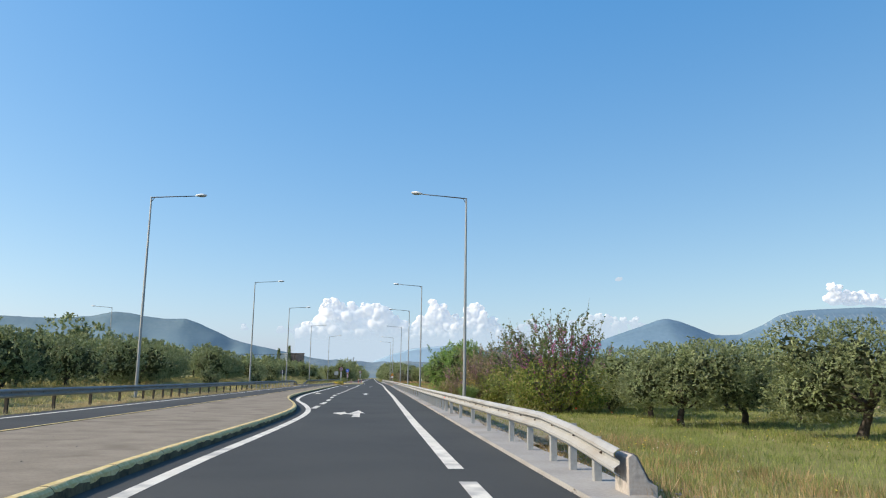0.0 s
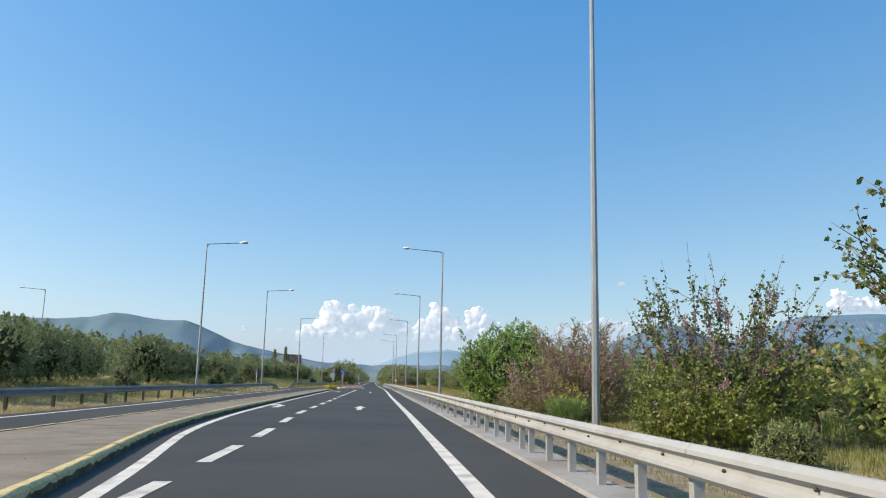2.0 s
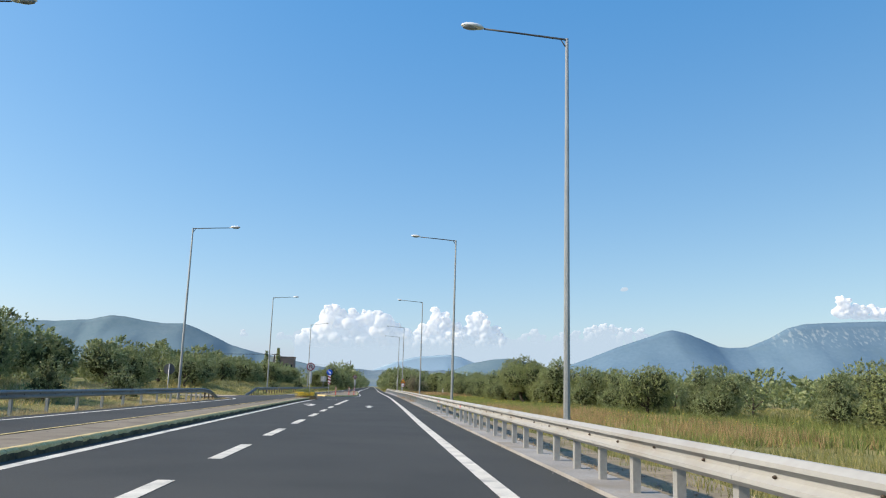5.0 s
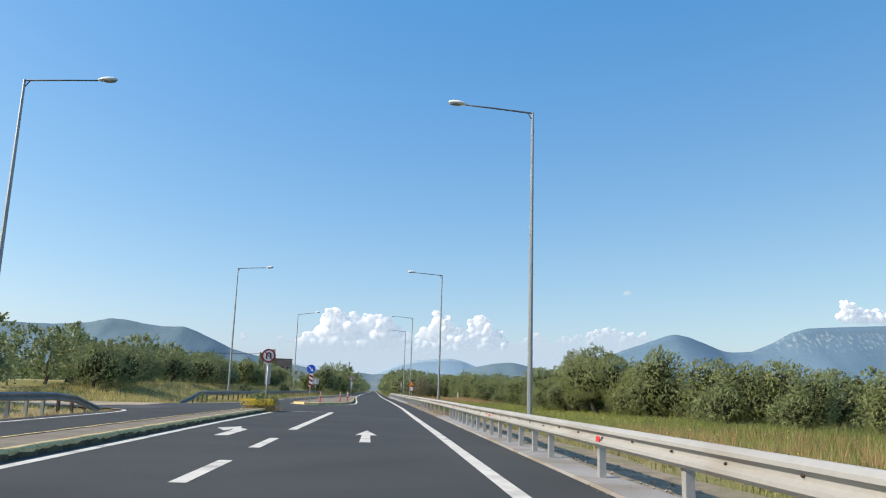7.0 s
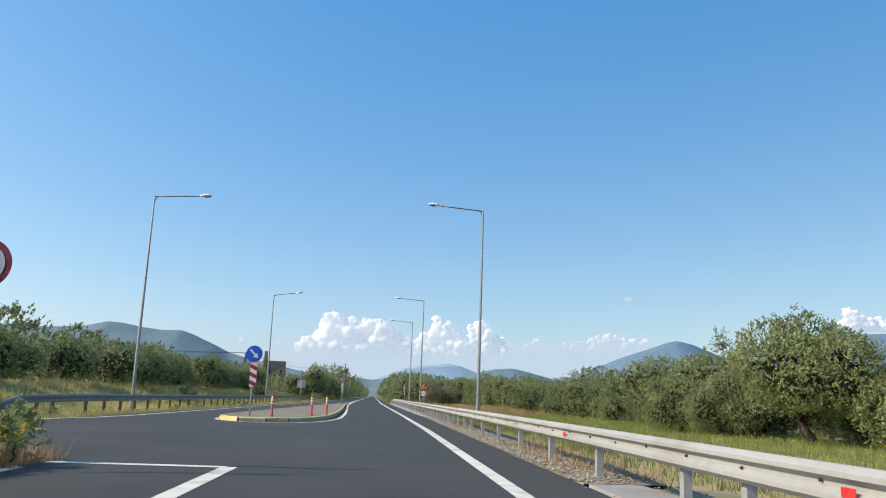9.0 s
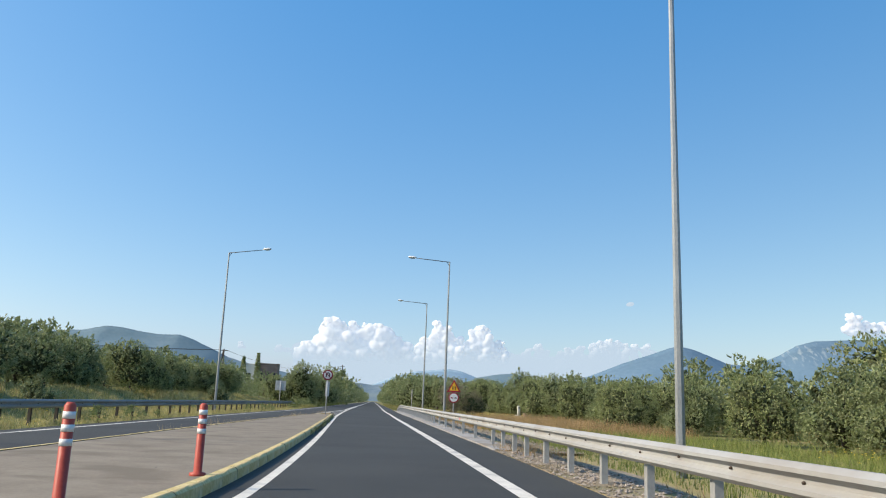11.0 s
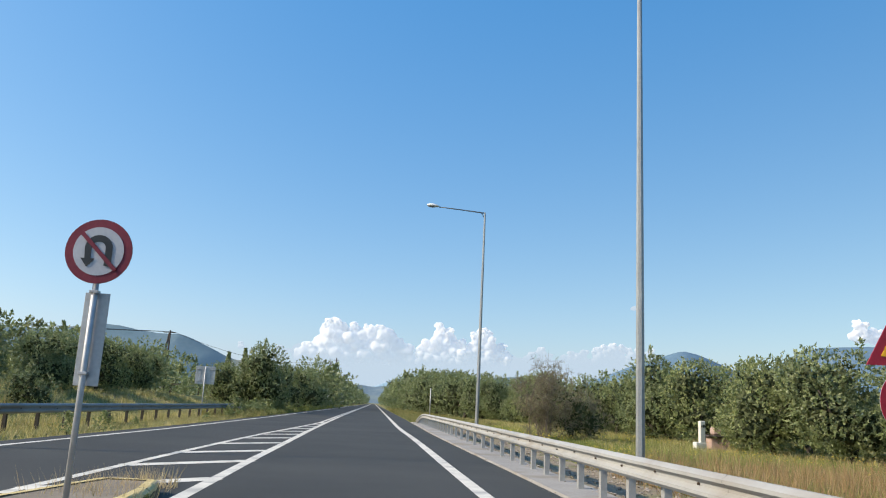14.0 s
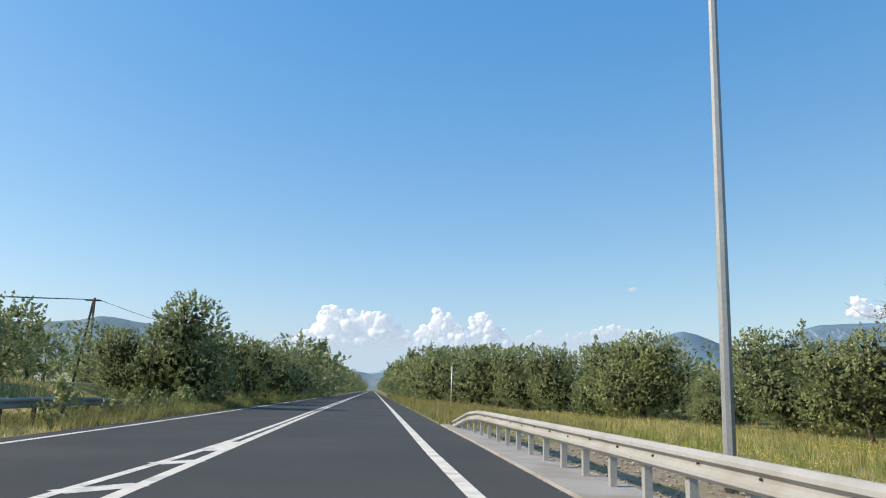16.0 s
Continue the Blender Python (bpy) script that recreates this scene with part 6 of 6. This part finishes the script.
for y in np.arange(168, 262, 3.1):
    if r3.random() < 0.5:
        place(weed, road_left(y) - 0.75 - r3.random() * 0.5, y + r3.uniform(-1, 1), -0.15, r3.random() * 360, r3.uniform(0.12, 0.22), "yellow-green weed clump under the far guardrail")
grass("grass", lambda y: right_x(y) - 0.1, lambda y: right_x(y) + 1.2, 150.5, 190, 16, 0.26, M_GRASS_GOLD, "dry grass tufts along the stony shoulder", 51, 6, 0.011, 0.8, 0.5)
grass("grass", lambda y: right_x(y) + 0.25, lambda y: right_x(y) + 1.0, 26, 150, 4, 0.16, M_GRASS_GOLD, "dry grass fringe behind the concrete strip", 52, 6, 0.011, 0.7, 0.5)
for y in np.arange(193, 221.5, 2.1):
    place(weed, along([(b, a) for a, b in KERB_R2], y) + 0.1 + r3.uniform(-0.06, 0.06), y + r3.uniform(-0.4, 0.4), -0.03, r3.random() * 360, r3.uniform(0.03, 0.065), "small yellow-green weed growing at the kerb")
# overgrown end of the far guardrail
grass("tall_grass", lambda y: road_left(y) - 0.35, lambda y: road_left(y) - 3.6, 264, 300, 18, 0.46, M_GRASS_MIX, "lush tall weeds growing over the end of the far guardrail", 54, 8, 0.016, 0.35, 0.5)
for y in np.arange(266, 300, 2.6):
    place(weed, road_left(y) - 1.2 - r3.random() * 1.6, y, -0.15, r3.random() * 360, r3.uniform(0.28, 0.45), "leafy green weed clump in the tall grass")
# weeds on the islands
grass("weeds", lambda y: -6.0, lambda y: -4.55, 148.8, 151.7, 46, 0.36, M_GRASS_GOLD, "dense weeds on the island's tip", 31, 9, 0.012)
flowers("yellow_flowers", -6.1, -4.6, 148.5, 151.6, 2600, 0.5, 0.034, M_YELLOW_FLOWER, "bright yellow flowering weeds round the sign", 33)
grass("weeds", lambda y: -6.75, lambda y: -6.3, 100, 148, 6, 0.22, M_GRASS_DRY, "dry weeds along the island's far kerb", 34, 6, 0.01, 0.6)
grass("weeds", lambda y: along([(217, -3.9), (223, -3.3)], y), lambda y: along([(217, -2.5), (223, -2.7)], y), 219.8, 222.8, 24, 0.4, M_GRASS_DRY, "dry weeds at the island's tip", 35, 8, 0.01)
grass("weeds", lambda y: along([(200, -2.2), (222, -2.75)], y), lambda y: along([(200, -1.85), (222, -2.45)], y), 193, 222, 4, 0.3, M_GRASS_MIX, "weeds growing along the kerb", 36, 7, 0.012, 0.5)
grass("weeds", lambda y: along([(185, -5.9), (220, -4.3)], y), lambda y: along([(185, -5.4), (220, -3.8)], y), 186, 221, 5, 0.4, M_GRASS_DRY, "dry weeds along the island's far kerb", 37, 6, 0.009, 0.8)
grass("weeds", lambda y: -5.9, lambda y: -5.2, 170.0, 174, 18, 0.2, M_GRASS_MIX, "small weeds at the kerb", 38, 6, 0.01)

for x, y, k in ((-5.1, 149.0, 0.2), (-5.45, 149.3, 0.22), (-5.1, 149.9, 0.25), (-5.7, 149.8, 0.2), (-5.4, 150.5, 0.22), (-4.85, 150.8, 0.2), (-4.7, 150.2, 0.18)):
    place(weed, x, y, KERB_H - 0.06, y * 300, k, "yellow-green bushy weed on the island's tip")

# broom bush with yellow flowers
broom = thing("broom_bush", (6.7, 68.6, -0.12), 0, "upright green broom bush with a few yellow flowers", "shrub")
rg = np.random.default_rng(77)
n = 3200
a, r = rg.random(n) * 2 * math.pi, 0.3 * np.sqrt(rg.random(n))
foot = np.stack([r * np.cos(a), r * np.sin(a), 0 * a], 1)
grow = unit(np.stack([np.cos(a) * 0.55 * r / 0.3, np.sin(a) * 0.55 * r / 0.3, 1 + 0 * a], 1) + rg.normal(size=(n, 3)) * 0.1)
start = foot + grow * (0.85 * rg.random(n) ** 0.8)[:, None]
obj("foliage", leaf_mesh("foliage", start, grow + rg.normal(size=(n, 3)) * 0.28, 0.3 + 0.3 * rg.random(n), 0.011, rg, 0.15), M_BROOM, broom)
tip = foot[:60] * 3.2 + np.stack([0 * a[:60], 0 * a[:60], 0.85 + 0.75 * rg.random(60)], 1)
broom.scale = (0.85, 0.85, 0.9)
obj("blossom", sprigs(tip, rg.normal(size=tip.shape), 4, 0.12, 0.05, rg, "blossom", 0.8), M_YELLOW_FLOWER, broom, None, "yellow broom flowers")

# ---- mountains and clouds ----


def ridge(name, profile, y, depth, material, label, rough=14.0, step=22.0, base=-5.0):
    """A mountain whose skyline follows (x, height) and whose slopes fall to both sides with gullies."""
    x0, x1 = profile[0][0], profile[-1][0]
    xs_ = np.arange(x0, x1 + 1, step)
    px, pz = [a for a, _ in profile], [b for _, b in profile]
    ds = np.r_[-1.0, -0.8, -0.62, -0.46, -0.32, -0.2, -0.1, -0.04, 0, 0.1, 0.35, 0.7, 1.0]
    v = []
    for d in ds:
        fall = max(0.0, 1 - abs(d) ** 0.8)
        for x in xs_:
            h = float(np.interp(x, px, pz))
            gully = noise.fractal((x * 0.006, d * 2.2, y * 0.01), 1.0, 2.0, 4) * rough * 3.2 * fall * min(1, abs(d) * 4)
            fine = noise.noise((x * 0.03, d * 9, 2)) * rough * (0.16 if abs(d) < 0.03 else 0.5)
            v.append((x + gully * 0.5, y + d * depth, base + max(0, (h - base) * fall + gully + fine * min(1, fall * 2))))
    w = len(xs_)
    f = [(j * w + i, j * w + i + 1, (j + 1) * w + i + 1, (j + 1) * w + i) for j in range(len(ds) - 1) for i in range(w - 1)]
    return tagged(obj(name, smooth(mesh_of(name, v, f)), material), label, "mountain", kind="structure")


K = (4350 - 111) / (4700 - 111)
ridge("mountain_left", [(a * K, b * K) for a, b in [(-3600, 150), (-3000, 270), (-2500, 318), (-2148, 328), (-1992, 321), (-1836, 321), (-1649, 338), (-1541, 365), (-1445, 359), (-1364, 343), (-1235, 328), (-1123, 332), (-1057, 312), (-940, 261), (-839, 215), (-740, 189), (-542, 150), (-344, 110), (-200, 60), (-60, 20), (0, 0)]], 4350, 520, M_MOUNTAIN, "long wooded mountain, coloured blue-grey for distance haze")
ridge("mountain_right", [(a * K, b * K) for a, b in [(760, 0), (950, 78), (1100, 132), (1205, 172), (1310, 212), (1485, 284), (1663, 346), (1770, 386), (1824, 398), (1913, 382), (2020, 344), (2126, 304), (2198, 300), (2306, 308), (2454, 370), (2567, 434), (2680, 466), (2828, 478), (2940, 486), (3196, 502), (3600, 490), (4100, 390)]], 4350, 560, M_MOUNTAIN_FAR, "conical mountain coloured haze-blue beside a long flat-topped ridge with pale cliffs", 5)
ridge("hill_mid", [(a * K, b * K) for a, b in [(330, 0), (390, 60), (454, 105), (554, 148), (690, 177), (792, 187), (895, 167), (1015, 137), (1136, 120), (1300, 60), (1400, 0)]], 4250, 380, M_MOUNTAIN, "low rounded hill coloured haze-blue", 8)
ridge("hill_low", [(a * K, b * K) for a, b in [(-900, 60), (-542, 105), (-344, 108), (-260, 98), (-211, 104), (-150, 90), (-80, 96), (-13, 88), (60, 97), (120, 91), (186, 99), (300, 96), (387, 104), (480, 90), (600, 84), (900, 70), (1500, 60), (2600, 40)]], 4150, 420, M_HILL, "low hills with far fields, coloured green-blue for haze", 9, 11)
ridge("hill_pale", [(a * K, b * K) for a, b in [(-120, 60), (20, 110), (117, 150), (249, 188), (360, 200), (451, 208), (520, 198), (588, 173), (700, 130), (900, 60)]], 4480, 120, M_PALE, "palest far hills in the colour of haze", 4)

def cloud(name, puffs, y, label, seed, flat_base, fade=90, detail=2, voxel=4.2):
    """A cumulus heaped from rounded puffs, large in the body and small along the top: (x, top, half width)."""
    rg = np.random.default_rng(seed)
    bm = bmesh.new()
    bmesh.ops.create_icosphere(bm, subdivisions=detail, radius=1.0)
    ball = np.array([v.co[:] for v in bm.verts])
    tri_ = np.array([[v.index for v in f.verts] for f in bm.faces])
    bm.free()
    vs, fs, k = [], [], 0
    for x, top, hw in puffs:
        rise_ = max(1.0, top - flat_base)
        body = max(2, int(rise_ / hw * 1.6))
        balls = [(x + rg.normal() * hw * 0.25, flat_base + rise_ * t, hw * (0.95 - 0.3 * t)) for t in np.linspace(0.1, 0.82, body)]
        for _ in range(body + 3):
            bx, bz, br = balls[rg.integers(max(0, body - 3), body)]
            a = math.pi * rg.random()
            balls.append((bx + br * 0.8 * math.cos(a), bz + br * 0.75 * math.sin(a), br * (0.4 + 0.3 * rg.random())))
        for bx, bz, r in balls:
            c = np.array([bx, y + rg.normal() * hw * 0.35 - (hw - r) * 0.6, min(bz, top - r * 0.85)])
            off = rg.random(3) * 50
            d = np.array([noise.fractal(Vector(p * 1.3 + off), 0.8, 2.1, 4) for p in ball])
            p = c + ball * (r * (1 + 0.2 * d))[:, None] * (1, 1, 0.92)
            p[:, 2] = np.maximum(p[:, 2], flat_base - 4 + 3 * np.sin(p[:, 0] * 0.05))
            vs.append(p)
            fs.append(tri_ + k)
            k += len(p)
    o = obj(name, smooth(mesh_of(name, np.concatenate(vs), np.concatenate(fs))), cloud_material(name, flat_base - 10, flat_base + fade))
    skin = o.modifiers.new("skin", "REMESH")
    skin.mode, skin.voxel_size, skin.use_smooth_shade = "VOXEL", voxel, True
    soft_skin = o.modifiers.new("soften", "SMOOTH")
    soft_skin.factor, soft_skin.iterations = 0.5, 9
    return tagged(o, label, "cloud", kind="structure")


C = (4560 - 111) / (4700 - 111)
heaps = [(-430, 290, 40), (-390, 330, 48), (-345, 370, 50), (-315, 440, 48), (-290, 480, 46), (-245, 495, 48), (-215, 465, 46), (-165, 430, 50), (-130, 458, 46), (-90, 462, 46), (-45, 440, 48), (0, 456, 46), (45, 445, 46), (90, 420, 46), (135, 385, 44), (180, 350, 40)]
cloud("cloud_bank", [(a * C, b * C, h * C) for a, b, h in heaps], 4560, "heaped white cumulus bank low over the road", 51, 215, 110)
cloud("cloud_tower", [(a * C, b * C, h * C) for a, b, h in [(250, 350, 36), (295, 390, 38), (340, 470, 34), (350, 512, 30), (395, 480, 34), (430, 440, 38), (475, 400, 36), (510, 350, 30)]], 4560, "small towering white cumulus", 52, 225, 110)
cloud("cloud_tower", [(a * C, b * C, h * C) for a, b, h in [(535, 390, 30), (565, 455, 32), (600, 480, 34), (640, 486, 32), (665, 430, 36), (710, 385, 36), (760, 345, 28)]], 4560, "small towering white cumulus", 53, 235, 110)
cloud("cloud_low", [(a * C, b * C, h * C) for a, b, h in [(900, 345, 30), (950, 375, 30), (1000, 340, 30), (1100, 340, 32), (1150, 360, 32), (1210, 375, 32), (1280, 395, 34), (1340, 410, 34), (1390, 425, 32), (1440, 418, 32), (1490, 400, 32), (1550, 400, 28), (1620, 408, 26), (1670, 370, 26)]], 4560, "long low white cloud above the hills", 54, 285, 230)
cloud("cloud_puff", [(a * C, b * C, h * C) for a, b, h in [(2925, 655, 34), (2975, 640, 42), (3030, 612, 42), (3090, 590, 42), (3140, 612, 40), (3200, 585, 42), (3270, 560, 42)]], 4560, "bright white cloud over the flat-topped ridge", 55, 500, 40)
# The veil only glows: it paints the haze between clouds and hills.
veil = [(x, 318 + 10 * math.sin(x * 0.011) + 6 * math.sin(x * 0.037), 85) for x in range(-430, 1700, 70)]
cloud("cloud_veil", [(a * C, b * C, h * C) for a, b, h in veil], 4645, "glowing haze-coloured veil close above the hills", 59, 60, 2500, 1, 12.0)
cloud("cloud_puff", [(1525 * C, 652 * C, 20)], 4560, "tiny white puff of cloud", 56, 615, 150)
cloud("cloud_puff", [(-781 * C, 310 * C, 20), (-770 * C, 290 * C, 24)], 4560, "tiny white puff of cloud", 57, 265, 150)
cloud("cloud_puff", [(-560 * C, 300 * C, 26), (-520 * C, 285 * C, 28)], 4560, "small pale puff of cloud", 58, 255, 190)
